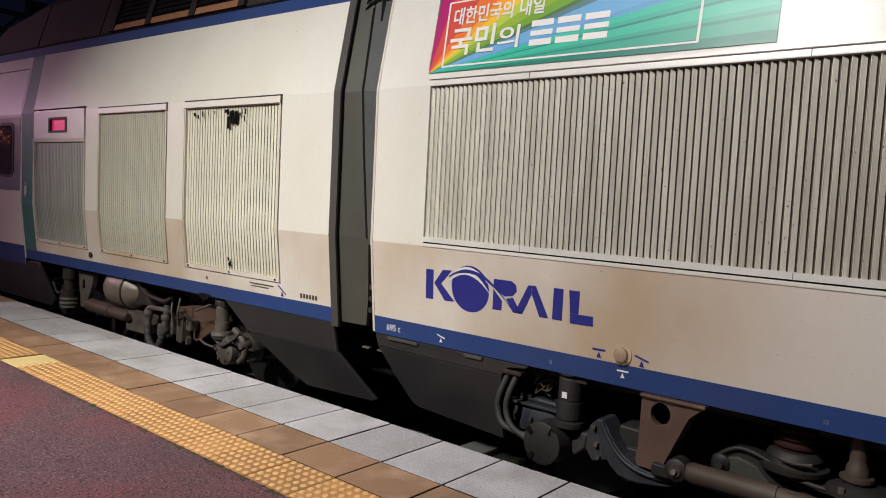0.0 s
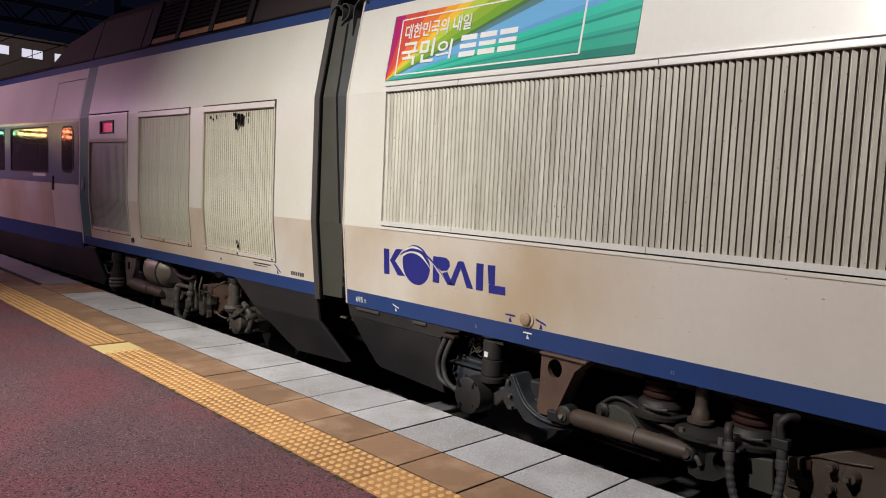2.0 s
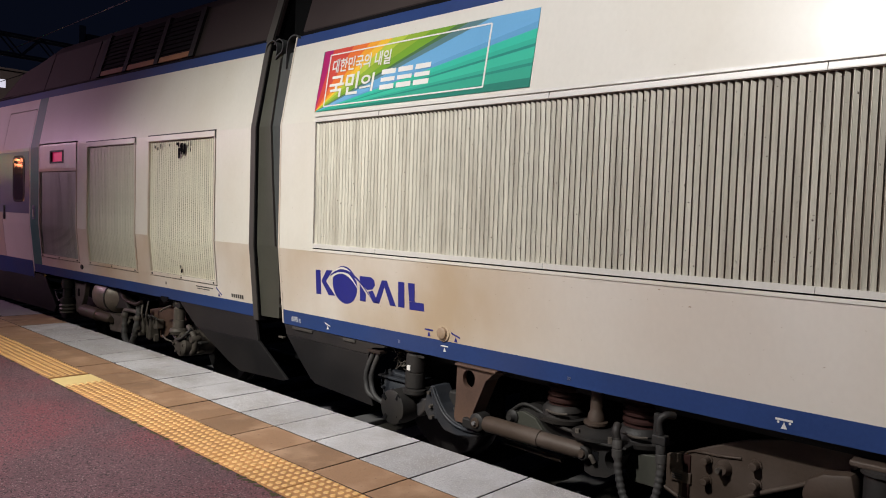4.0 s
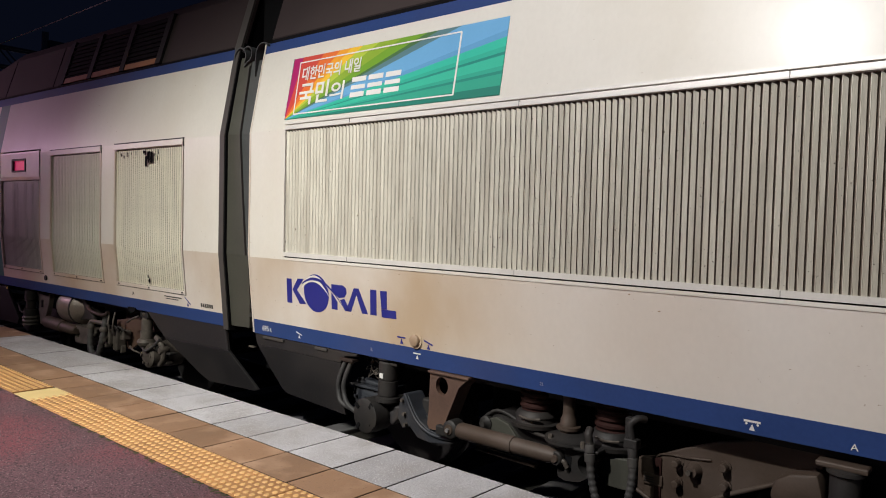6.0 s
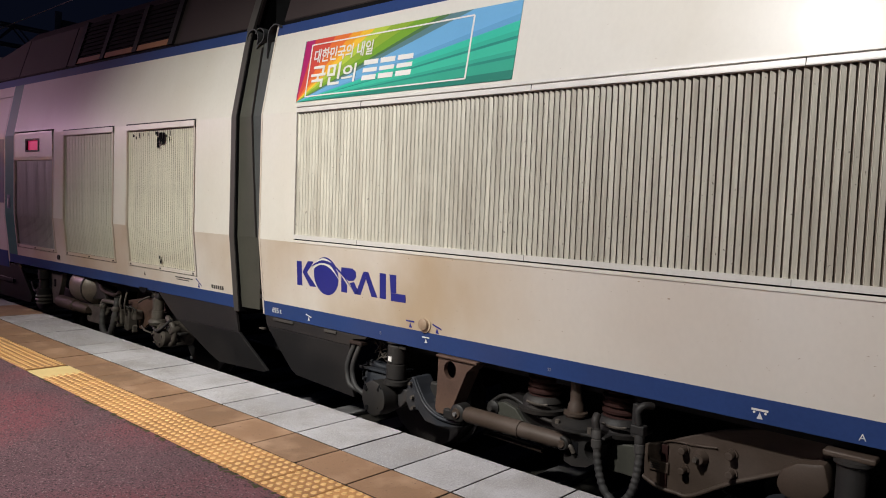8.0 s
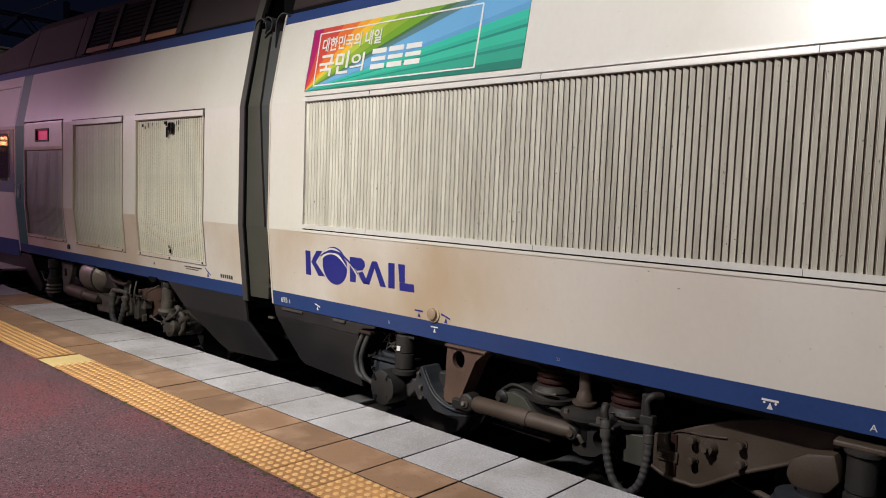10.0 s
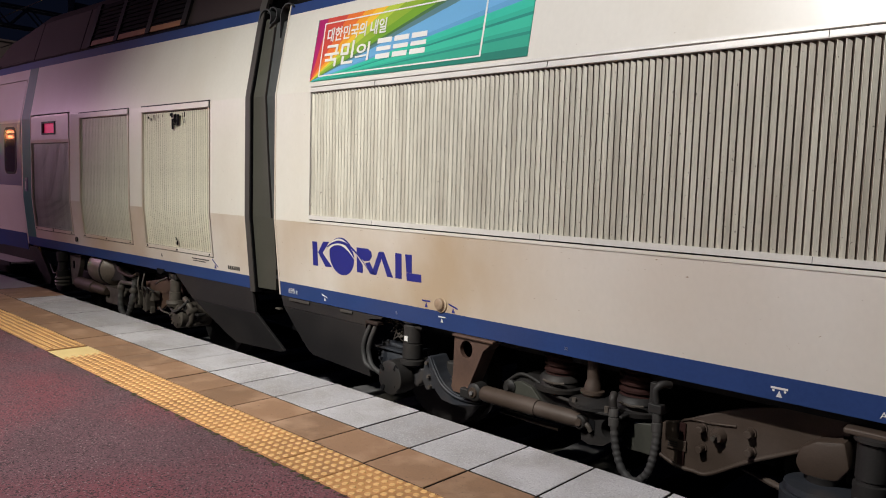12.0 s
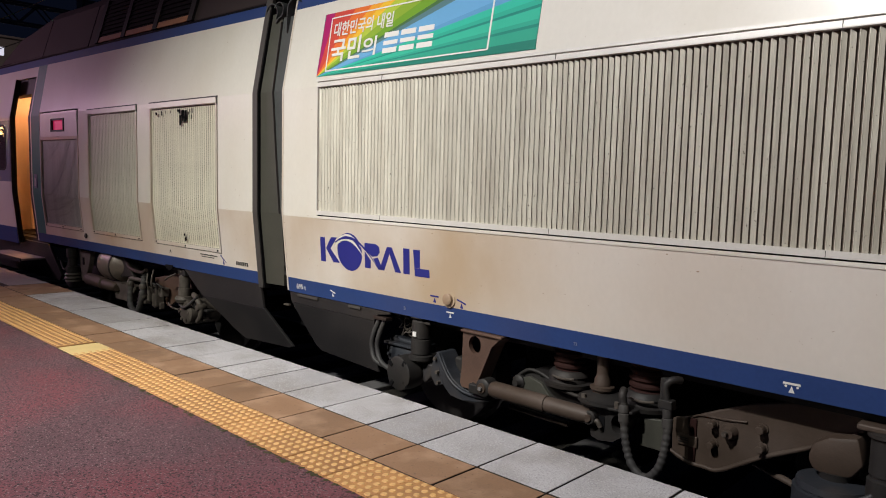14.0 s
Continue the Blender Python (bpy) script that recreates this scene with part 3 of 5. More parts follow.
def logo(car):
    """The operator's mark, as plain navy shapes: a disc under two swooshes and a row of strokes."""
    def put(pts, mat=NAVY, proud=0.002, name="logo_shape", parent=None):
        return part(name, on_side(pts, proud), mat, parent or car)
    cx, cz, r = -4.222, 0.778, 0.144
    disc = put([(cx + r * math.cos(a), cz + r * math.sin(a)) for a in np.linspace(0, math.tau, 48, endpoint=False)], name="logo_disc")

    def sweep(points, wide, mat, proud):
        """A band along points (x, z) that thins towards both ends."""
        n = len(points)
        up = [(x, z + wide * math.sin(math.pi * (0.12 + 0.88 * i / (n - 1)))) for i, (x, z) in enumerate(points)]
        put(up + points[::-1], mat, proud, "swoosh", disc)
    arc = lambda x0, x1, z0, top, z1: [(x0 + (x1 - x0) * t, (1 - t) ** 2 * z0 + 2 * t * (1 - t) * top + t * t * z1) for t in np.linspace(0, 1, 16)]
    sweep(arc(-4.385, -4.055, 0.805, 0.945, 0.745), 0.030, CREAM, 0.0045)
    sweep(arc(-4.345, -4.06, 0.862, 0.955, 0.802), 0.016, CREAM, 0.0045)
    sweep(arc(-4.385, -3.90, 0.835, 0.965, 0.678), 0.022, NAVY, 0.006)
    z0, z1 = 0.676, 0.868
    put([(-4.583, z0), (-4.521, z0), (-4.513, z1), (-4.574, z1)])
    put([(-4.508, 0.785), (-4.435, 0.875), (-4.362, 0.878), (-4.452, 0.785), (-4.345, 0.683), (-4.425, 0.679)])
    put([(-4.053, z0), (-3.989, z0), (-3.983, 0.735), (-4.045, 0.80)])
    put([(-4.045, 0.815), (-3.965, 0.765), (-3.905, 0.775), (-3.878, 0.805), (-3.882, 0.842), (-3.915, 0.862), (-4.04, 0.862)])
    put([(-3.955, 0.752), (-3.905, 0.765), (-3.848, z0), (-3.905, z0)])
    put([(-3.895, z0), (-3.841, z0), (-3.776, 0.80), (-3.776, 0.852), (-3.799, 0.85)])
    put([(-3.774, 0.852), (-3.774, 0.80), (-3.724, z0), (-3.664, z0), (-3.748, 0.852)])
    put([(-3.640, z0), (-3.577, z0), (-3.567, 0.856), (-3.629, 0.856)])
    put([(-3.526, 0.728), (-3.473, 0.728), (-3.465, 0.856), (-3.531, 0.855)])
    put([(-3.526, 0.670), (-3.384, 0.672), (-3.384, 0.727), (-3.526, 0.726)])


def lift_mark(car, x, z, mat, slope=0.0, s=1.0):
    """A jacking-point mark: a bar over a small triangle."""
    part("jacking_mark", on_side([(x - 0.055 * s, z + slope), (x + 0.055 * s, z - slope), (x + 0.055 * s, z + 0.015 * s - slope), (x - 0.055 * s, z + 0.015 * s + slope)], 0.003), mat, car)
    part("jacking_mark", on_side([(x - 0.02 * s, z - 0.055 * s), (x + 0.02 * s, z - 0.055 * s), (x, z - 0.008 * s)], 0.003), mat, car)


def markings(car):
    text_mesh("writing", "695 t", 0.062, (-4.94, side_y(0.41) - 0.003, 0.41), LOWER, WHITE, car, 0.125)
    text_mesh("writing", "B", 0.036, (-3.655, side_y(0.415) - 0.003, 0.415), LOWER, BAND, car)
    text_mesh("writing", "A", 0.045, (-0.635, side_y(0.395) - 0.003, 0.395), LOWER, WHITE, car)
    text_mesh("writing", "22", 0.026, (-2.24, side_y(0.41) - 0.003, 0.41), LOWER, BAND, car)
    lift_mark(car, -3.205, 0.455, WHITE, 0, 0.6)
    lift_mark(car, -1.05, 0.432, WHITE, 0, 0.7)
    for dx in (-0.026, 0.026):
        part("jacking_mark", on_side([(-1.05 + dx + 0.006 * math.cos(a), 0.424 + 0.006 * math.sin(a)) for a in np.linspace(0, math.tau, 8, endpoint=False)], 0.003), WHITE, car)
    lift_mark(car, -4.46, 0.437, WHITE, 0.010, 0.6)
    lift_mark(car, -3.345, 0.547, NAVY, 0, 0.7)
    lift_mark(car, -3.10, 0.54, NAVY, 0.012, 0.7)
    plug = part("filler_plug", lathe((-3.212, side_y(0.548) - 0.03, 0.548), (-3.212, side_y(0.548) + 0.02, 0.548), [(0, 0.030), (0.1, 0.038), (0.6, 0.040), (1, 0.040)]), FILLER, car, "tan round filler cap", 40)
    part("ring", lathe((-3.212, side_y(0.548) - 0.006, 0.548), (-3.212, side_y(0.548) + 0.02, 0.548), [(0, 0.056), (0.4, 0.059), (1, 0.059)]), GRIMY_SHADED, plug, "", 40)


def wheelset(car, x, at_y=4.16):
    w = part("wheel", lathe((x, at_y, -0.09), (x, at_y + 0.13, -0.09), [(0, 0.30), (0.02, 0.43), (0.75, 0.445), (0.8, 0.475), (1, 0.475)], 40), DARK, car, "", 40)
    part("hub", lathe((x, at_y - 0.10, -0.09), (x, at_y + 0.02, -0.09), [(0, 0.09), (0.2, 0.11), (1, 0.13)], 24), DULL, w, "", 40)
    part("axle", rod((x, at_y + 0.1, -0.09), (x, 2 * AXIS - at_y, -0.09), 0.09, seg=20), DULL, car)


def bogie_front(car):
    y = 3.56
    wheelset(car, -3.72), wheelset(car, -0.75)
    # axle-end drum with notched cover
    d = part("axle_box_drum", lathe((-3.645, y - 0.07, -0.037), (-3.625, y + 0.30, -0.037), [(0, 0.112), (0.015, 0.122), (0.3, 0.125), (0.31, 0.118), (0.45, 0.118), (0.5, 0.10), (1, 0.10)], 40), DULL, car, "round axle-end cover with notches", 40)
    for k in range(4):
        a = math.radians(52 + 90 * k)
        ux, uz = math.cos(a), math.sin(a)
        # black wedges on the cover paint the shade inside its notches
        part("notch_shade", prism([(-3.645 + 0.078 * ux - 0.011 * uz, -0.037 + 0.078 * uz + 0.011 * ux), (-3.645 + 0.121 * ux - 0.017 * uz, -0.037 + 0.121 * uz + 0.017 * ux), (-3.645 + 0.121 * ux + 0.017 * uz, -0.037 + 0.121 * uz - 0.017 * ux), (-3.645 + 0.078 * ux + 0.011 * uz, -0.037 + 0.078 * uz - 0.011 * ux)], y - 0.0735, y - 0.06), BLACK, d)
    g = part("gear_case", prism([(-3.985, 0.02), (-3.98, 0.10), (-3.67, 0.10), (-3.665, 0.0), (-3.72, -0.06), (-3.93, -0.06)], y + 0.12, y + 0.36, 0.025), GREYSTEEL, car, "blue-grey cast gear case", 35)
    part("case_lid", prism([(-3.97, 0.12), (-3.95, 0.165), (-3.88, 0.175), (-3.85, 0.155), (-3.69, 0.15), (-3.67, 0.12)], y + 0.14, y + 0.34, 0.012), GREYSTEEL, g)
    part("case_flange", box(-4.0, -3.65, y + 0.10, y + 0.36, 0.102, 0.120, 0.004), GREYSTEEL, g)
    for x in (-3.93, -3.83, -3.73):
        part("case_bolt", rod((x, y + 0.095, 0.03), (x, y + 0.125, 0.03), 0.012, seg=6), GREYSTEEL, g)
    vd = part("vertical_damper", lathe((-3.548, y + 0.06, 0.385), (-3.548, y + 0.06, 0.045), [(0, 0.05), (0.05, 0.08), (0.09, 0.055), (0.13, 0.068), (0.47, 0.068), (0.48, 0.063), (0.50, 0.063), (0.51, 0.072), (0.80, 0.072), (0.82, 0.062), (0.85, 0.086), (0.93, 0.086), (1, 0.05)], 32), DULL, car, "dusty grey vertical damper", 40)
    part("paper_label", box(-3.562, -3.530, y - 0.014, y - 0.007, 0.238, 0.272), WHITE, vd)
    part("damper_ear", box(-3.52, -3.43, y + 0.02, y + 0.09, 0.33, 0.352, 0.006), DULL, vd)
    part("damper_seat", prism([(-3.62, 0.03), (-3.42, 0.05), (-3.44, -0.04), (-3.50, -0.10), (-3.56, -0.06)], y + 0.06, y + 0.20, 0.012), GREYSTEEL, car)
    for k, dx in enumerate((0.0, 0.06)):
        part("brake_hose", hose([(-3.94 + dx, y + 0.02, 0.32), (-3.985 + dx, y - 0.01, 0.17), (-3.99 + dx, y - 0.01, 0.07), (-3.93 + dx, y - 0.02, -0.01), (-3.75, y, -0.045 - 0.02 * k)], 0.0185), RUBBER, car, "", 60)
    part("hose_clamp", box(-3.98, -3.84, y - 0.02, y + 0.05, 0.30, 0.325, 0.005), RUST, car)
    wr = random.Random(21)
    wires = bmesh.new()
    for k in range(14):
        p = [(wr.uniform(-3.88, -3.70), y + wr.uniform(0.12, 0.25), wr.uniform(0.17, 0.36)) for q in range(3)]
        hose(p, 0.005, 6, 0, wires, 4)
    part("wire_bundle", wires, PALE, car, "tangle of thin pale cables", 60)
    # cradle round the suspension, a curved blue-grey casting with a bolted flange
    rim = [(-3.345, 0.165), (-3.305, 0.168), (-3.272, 0.123), (-3.235, 0.065), (-3.18, 0.008), (-3.11, -0.028), (-3.02, -0.044), (-2.86, -0.03), (-2.84, -0.066), (-2.95, -0.10), (-3.09, -0.122), (-3.20, -0.112), (-3.262, -0.06), (-3.30, -0.0), (-3.325, 0.07)]
    cr = part("cradle", prism(rim, y + 0.0, y + 0.16, 0.008), GREYSTEEL, car, "curved blue-grey suspension cradle")
    part("cradle_rib", hose([(-3.315, y - 0.005, 0.16), (-3.27, y - 0.005, 0.085), (-3.20, y - 0.005, 0.0), (-3.10, y - 0.005, -0.05), (-2.98, y - 0.005, -0.062), (-2.86, y - 0.005, -0.048)], 0.012), GREYSTEEL, cr, "", 60)
    part("cradle_flange", prism([(-3.40, 0.11), (-3.345, 0.165), (-3.325, 0.07), (-3.30, -0.005), (-3.27, -0.05), (-3.37, -0.085), (-3.42, -0.02)], y + 0.03, y + 0.07, 0.006), GREYSTEEL, cr)
    for x, z in ((-3.365, 0.11), (-3.345, 0.02), (-3.33, -0.05)):
        part("flange_bolt", rod((x, y + 0.005, z), (x, y + 0.04, z), 0.013, seg=6), PALE, cr)
    part("cradle_web", prism([(-3.22, 0.04), (-3.0, 0.02), (-2.88, -0.02), (-3.02, -0.04), (-3.16, 0.0)], y + 0.10, y + 0.20, 0.008), GREYSTEEL, cr)
    part("rubber_block", box(-3.26, -3.09, y + 0.10, y + 0.28, 0.02, 0.135, 0.015), DULL, car)
    part("clevis_lump", box(-3.22, -3.13, y + 0.08, y + 0.2, -0.03, 0.03, 0.012), DULL, car)
    # hanger bracket with its round hole
    outline = [(-3.09, 0.37), (-2.76, 0.37), (-2.768, 0.348), (-2.845, 0.296), (-2.965, 0.012), (-2.985, -0.02), (-3.085, -0.02), (-3.102, 0.01), (-3.092, 0.10)]
    hb = part("hanger_bracket", holed(outline, (-2.985, 0.278), (0.052, 0.058), y - 0.015, y + 0.02), BRACKET, car, "brown hanger bracket with a round hole")
    part("bracket_lip", box(-3.095, -2.755, y - 0.035, y + 0.03, 0.352, 0.368, 0.004), BRACKET, hb)
    part("bracket_rib", prism([(-2.775, 0.345), (-2.848, 0.296), (-2.968, 0.012), (-2.985, -0.02), (-2.972, -0.02), (-2.952, 0.012), (-2.832, 0.292)], y - 0.03, y + 0.10), BRACKET, hb)
    # yaw damper
    yd = part("yaw_damper", lathe((-2.84, y - 0.03, 0.028), (-2.10, y - 0.03, 0.026), [(0, 0.03), (0.04, 0.046), (0.06, 0.052), (0.60, 0.052), (0.602, 0.046), (0.61, 0.046), (0.612, 0.048), (0.93, 0.048), (0.95, 0.045), (1, 0.04)], 32), BROWN, car, "brown hydraulic yaw damper", 40)
    part("eye", lathe((-2.865, y - 0.075, 0.028), (-2.865, y + 0.03, 0.028), [(0, 0.045), (0.1, 0.058), (0.9, 0.058), (1, 0.05)]), DULL, yd, "", 40)
    part("eye_ring", lathe((-2.865, y - 0.085, 0.028), (-2.865, y - 0.07, 0.028), [(0, 0.03), (1, 0.036)]), BROWN, yd, "", 40)
    part("eye_bolt", rod((-2.865, y - 0.10, 0.028), (-2.865, y, 0.028), 0.014, seg=6), STEEL, yd)
    part("eye", lathe((-2.095, y - 0.06, 0.022), (-2.095, y + 0.03, 0.022), [(0, 0.034), (0.1, 0.042), (0.9, 0.042), (1, 0.036)]), DULL, yd, "", 40)
    part("eye_ring", lathe((-2.095, y - 0.07, 0.022), (-2.095, y - 0.055, 0.022), [(0, 0.02), (1, 0.026)]), BROWN, yd, "", 40)
    part("damper_foot", box(-3.0, -2.90, y - 0.05, y + 0.06, -0.035, 0.03, 0.01), DULL, car)
    part("guard_rod", rod((-2.72, y + 0.04, -0.075), (-2.28, y + 0.04, -0.085), 0.018, seg=10), BROWN, car)
    part("bolt_cluster", lathe((-2.70, y + 0.05, 0.075), (-2.70, y + 0.14, 0.075), [(0, 0.02), (0.3, 0.03), (0.4, 0.045), (1, 0.045)]), DULL, car, "", 40)
    # bogie frame: the arm swells, dips and carries the springs
    arm = [(-2.76, 0.05), (-2.725, 0.10), (-2.65, 0.155), (-2.58, 0.162), (-2.47, 0.135), (-2.405, 0.105), (-2.28, 0.085), (-2.09, 0.095), (-1.73, 0.115), (-1.73, 0.088), (-1.98, 0.04), (-2.15, 0.02), (-2.30, -0.03), (-2.45, -0.07), (-2.68, -0.06), (-2.75, -0.02)]
    fr = part("bogie_frame", prism(arm, y + 0.12, y + 0.34, 0.012), DULL, car, "dusty cast bogie frame arm")
    part("frame_flange", hose([(-2.74, y + 0.11, 0.09), (-2.65, y + 0.11, 0.158), (-2.57, y + 0.11, 0.165), (-2.46, y + 0.10, 0.135), (-2.36, y + 0.08, 0.10), (-2.20, y + 0.06, 0.092), (-2.0, y + 0.06, 0.10)], 0.012), DULL, fr, "", 60)
    part("olive_plate", prism([(-2.74, 0.06), (-2.70, 0.10), (-2.62, 0.125), (-2.53, 0.10), (-2.46, 0.03), (-2.44, -0.02), (-2.70, -0.02)], y + 0.095, y + 0.13, 0.004), OLIVE, fr)
    for x, z in ((-2.385, 0.165), (-1.87, 0.145)):
        rings = [(0.0, 0.08)]
        for k in range(6):
            rings += [(0.06 + 0.15 * k, 0.095), (0.10 + 0.15 * k, 0.108), (0.15 + 0.15 * k, 0.108), (0.19 + 0.15 * k, 0.095)]
        sp = part("suspension_spring", lathe((x, y + 0.20, z), (x, y + 0.20, 0.42), rings, 28), OXIDE, car, "", 30)
        part("spring_seat", lathe((x, y + 0.18, z - 0.05), (x, y + 0.18, z + 0.045), [(0, 0.15), (0.25, 0.155), (0.3, 0.125), (0.6, 0.118), (0.65, 0.125), (0.8, 0.12), (1, 0.10)], 32), DULL, sp, "", 40)
        part("seat_clip", hose([(x - 0.03, y + 0.045, z + 0.02), (x + 0.04, y + 0.045, z + 0.012), (x + 0.10, y + 0.075, z + 0.015)], 0.008, 6), PALE, sp, "", 60)
    part("post", lathe((-2.106, y + 0.10, 0.40), (-2.106, y + 0.10, 0.135), [(0, 0.036), (0.55, 0.036), (0.6, 0.036), (0.68, 0.046), (0.82, 0.05), (0.84, 0.07), (0.9, 0.07), (0.91, 0.055), (1, 0.055)]), BROWN, car, "brown lifting post", 40)
    part("post_base", lathe((-2.07, y + 0.07, 0.105), (-2.07, y + 0.07, 0.145), [(0, 0.15), (0.5, 0.15), (0.6, 0.12), (1, 0.10)], 32), DULL, car, "", 40)
    for x in (-2.14, -1.93):
        part("base_bolt", rod((x, y - 0.04, 0.115), (x, y - 0.04, 0.15), 0.014, seg=6), PALE, car)
    # damper bracket box with an oval opening
    bb = part("bracket_box", holed([(-2.125, 0.085), (-1.88, 0.095), (-1.858, 0.06), (-1.90, -0.045), (-1.96, -0.09), (-2.05, -0.105), (-2.10, -0.09)], (-1.935, 0.015), (0.04, 0.05), y - 0.01, y + 0.12), DULL, car, "grey welded damper bracket")
    part("bracket_plate", prism([(-2.15, 0.085), (-1.83, 0.102), (-1.83, 0.118), (-2.15, 0.102)], y - 0.05, y + 0.14, 0.005), DULL, bb)
    # black patch painted for the shade in an opening; the front is closed
    part("bracket_window_shade", box(-2.085, -2.015, y - 0.014, y - 0.006, -0.03, 0.04), BLACK, bb)
    part("bracket_clevis", hose([(-2.075, y - 0.03, -0.01), (-2.05, y - 0.04, 0.015), (-2.03, y - 0.03, -0.02)], 0.014), PALE, bb, "", 60)
    part("corrugated_hose", hose([(-1.885, y - 0.05, 0.16), (-1.875, y - 0.06, 0.10), (-1.85, y - 0.07, -0.04), (-1.80, y - 0.08, -0.155), (-1.72, y - 0.08, -0.20), (-1.645, y - 0.08, -0.12), (-1.622, y - 0.06, 0.05), (-1.635, y - 0.05, 0.19)], 0.020, 12, 34), RUBBER, car, "dusty corrugated hose hanging in a loop", 60)
    part("hose_elbow", hose([(-1.885, y - 0.05, 0.15), (-1.893, y - 0.05, 0.20), (-1.90, y - 0.02, 0.225)], 0.022), DULL, car, "", 60)
    part("hose_sleeve", lathe((-1.880, y - 0.055, 0.15), (-1.872, y - 0.06, 0.06), [(0, 0.024), (0.1, 0.028), (0.45, 0.028), (0.5, 0.024), (0.55, 0.03), (1, 0.03)], 16), RUBBER, car, "", 40)
    part("hose_union", box(-1.675, -1.60, y - 0.075, y - 0.02, 0.185, 0.235, 0.006), DULL, car)
    part("hose_sleeve", lathe((-1.632, y - 0.05, 0.185), (-1.625, y - 0.055, 0.09), [(0, 0.026), (0.45, 0.026), (0.5, 0.023), (0.55, 0.028), (1, 0.028)], 16), RUBBER, car, "", 40)
    part("hose_elbow", hose([(-1.64, y - 0.05, 0.235), (-1.65, y - 0.05, 0.30), (-1.625, y - 0.03, 0.335), (-1.60, y + 0.02, 0.33)], 0.02), DULL, car, "", 60)
    part("hose_bracket", prism([(-1.70, 0.15), (-1.665, 0.15), (-1.665, 0.33), (-1.70, 0.33)], y - 0.01, y + 0.03, 0.004), DULL, car)
    part("hanging_plate", prism([(-1.965, 0.045), (-1.715, 0.075), (-1.70, -0.10), (-1.87, -0.10), (-1.93, 0.0)], y + 0.08, y + 0.11, 0.006), OLIVE, car)
    # bolted side beam towards the second axle
    beam = [(-1.70, 0.075), (-1.60, 0.103), (-1.545, 0.132), (-1.42, 0.19), (-1.271, 0.25), (-1.05, 0.311), (-0.78, 0.358), (-0.78, 0.23), (-0.90, 0.168), (-1.006, 0.10), (-1.22, -0.012), (-1.36, -0.105), (-1.43, -0.138), (-1.509, -0.146), (-1.602, -0.142), (-1.70, -0.105)]
    bmP = part("side_beam", prism(beam, y + 0.17, y + 0.21, 0.005), BROWN, car, "bolted brown side beam of the bogie")
    part("beam_lip", hose([(-1.70, y + 0.16, -0.103), (-1.602, y + 0.16, -0.140), (-1.509, y + 0.16, -0.144), (-1.42, y + 0.16, -0.134), (-1.22, y + 0.16, -0.010), (-1.006, y + 0.16, 0.10), (-0.80, y + 0.16, 0.222)], 0.012), BROWN, bmP, "", 60)
    part("weld_ridge", hose([(-1.60, y + 0.165, 0.10), (-1.545, y + 0.165, 0.128), (-1.42, y + 0.165, 0.135), (-1.30, y + 0.165, 0.15)], 0.006, 6), BROWN, bmP, "", 60)
    for x, z, r in ((-1.471, 0.10, 0.019), (-1.468, -0.007, 0.019), (-1.225, 0.137, 0.021), (-1.219, 0.041, 0.020)):
        bolt = part("bolt", rod((x, y + 0.11, z), (x, y + 0.18, z), r, seg=10, bevel=0.004), BROWN, bmP)
        part("washer", rod((x, y + 0.160, z), (x, y + 0.172, z), r * 1.35, seg=16), BROWN, bolt)
    bs = part("boss", lathe((-1.385, y + 0.12, 0.078), (-1.385, y + 0.18, 0.078), [(0, 0.028), (0.3, 0.032), (0.6, 0.04), (1, 0.044)]), BROWN, bmP, "", 40)
    part("boss_bolt", rod((-1.39, y + 0.09, 0.078), (-1.39, y + 0.13, 0.078), 0.014, seg=6), PALE, bs)
    plate = part("name_plate", box(-1.665, -1.553, y + 0.155, y + 0.17, -0.055, 0.005, 0.004), BROWN, bmP)
    for z in (-0.04, -0.028, -0.016):
        part("print_bar", box(-1.655, -1.60, y + 0.152, y + 0.156, z, z + 0.005), DULL, plate)
    part("red_beam", box(-1.600, -1.562, y + 0.158, y + 0.20, -0.135, 0.10, 0.004), OXIDE, car)
    part("tie_bar", rod((-1.30, y + 0.3, -0.10), (-0.9, y + 0.2, -0.16), 0.018, seg=8), BROWN, car)
    # spring pot and second vertical damper
    pot = part("spring_pot", prism([(-0.99, 0.075), (-0.97, 0.155), (-0.90, 0.20), (-0.78, 0.225), (-0.75, 0.10), (-0.80, 0.03), (-0.90, 0.01), (-0.965, 0.03)], y + 0.08, y + 0.28, 0.02), BROWN, car, "rounded brown spring housing", 35)
    part("pot_neck", lathe((-0.88, y + 0.15, -0.03), (-0.88, y + 0.15, 0.03), [(0, 0.075), (0.5, 0.07), (1, 0.08)]), DULL, pot, "", 40)
    part("pot_base", lathe((-0.88, y + 0.12, -0.20), (-0.88, y + 0.12, -0.005), [(0, 0.16), (0.3, 0.172), (0.75, 0.172), (0.78, 0.155), (0.8, 0.16), (0.95, 0.155), (1, 0.10)], 32), GREYSTEEL, car, "blue-grey ribbed spring cup", 40)
    part("pipe", hose([(-1.1, y - 0.02, -0.14), (-0.9, y - 0.08, -0.13), (-0.76, y - 0.06, -0.03), (-0.66, y - 0.02, 0.04)], 0.013), GREYSTEEL, car, "", 60)
    part("vertical_damper", lathe((-0.655, y + 0.02, 0.305), (-0.655, y + 0.02, -0.12), [(0, 0.04), (0.02, 0.08), (0.06, 0.08), (0.08, 0.064), (0.46, 0.064), (0.47, 0.058), (0.50, 0.058), (0.51, 0.070), (0.9, 0.070), (0.92, 0.085), (1, 0.085)], 28), DULL, car, "dusty grey vertical damper", 40)
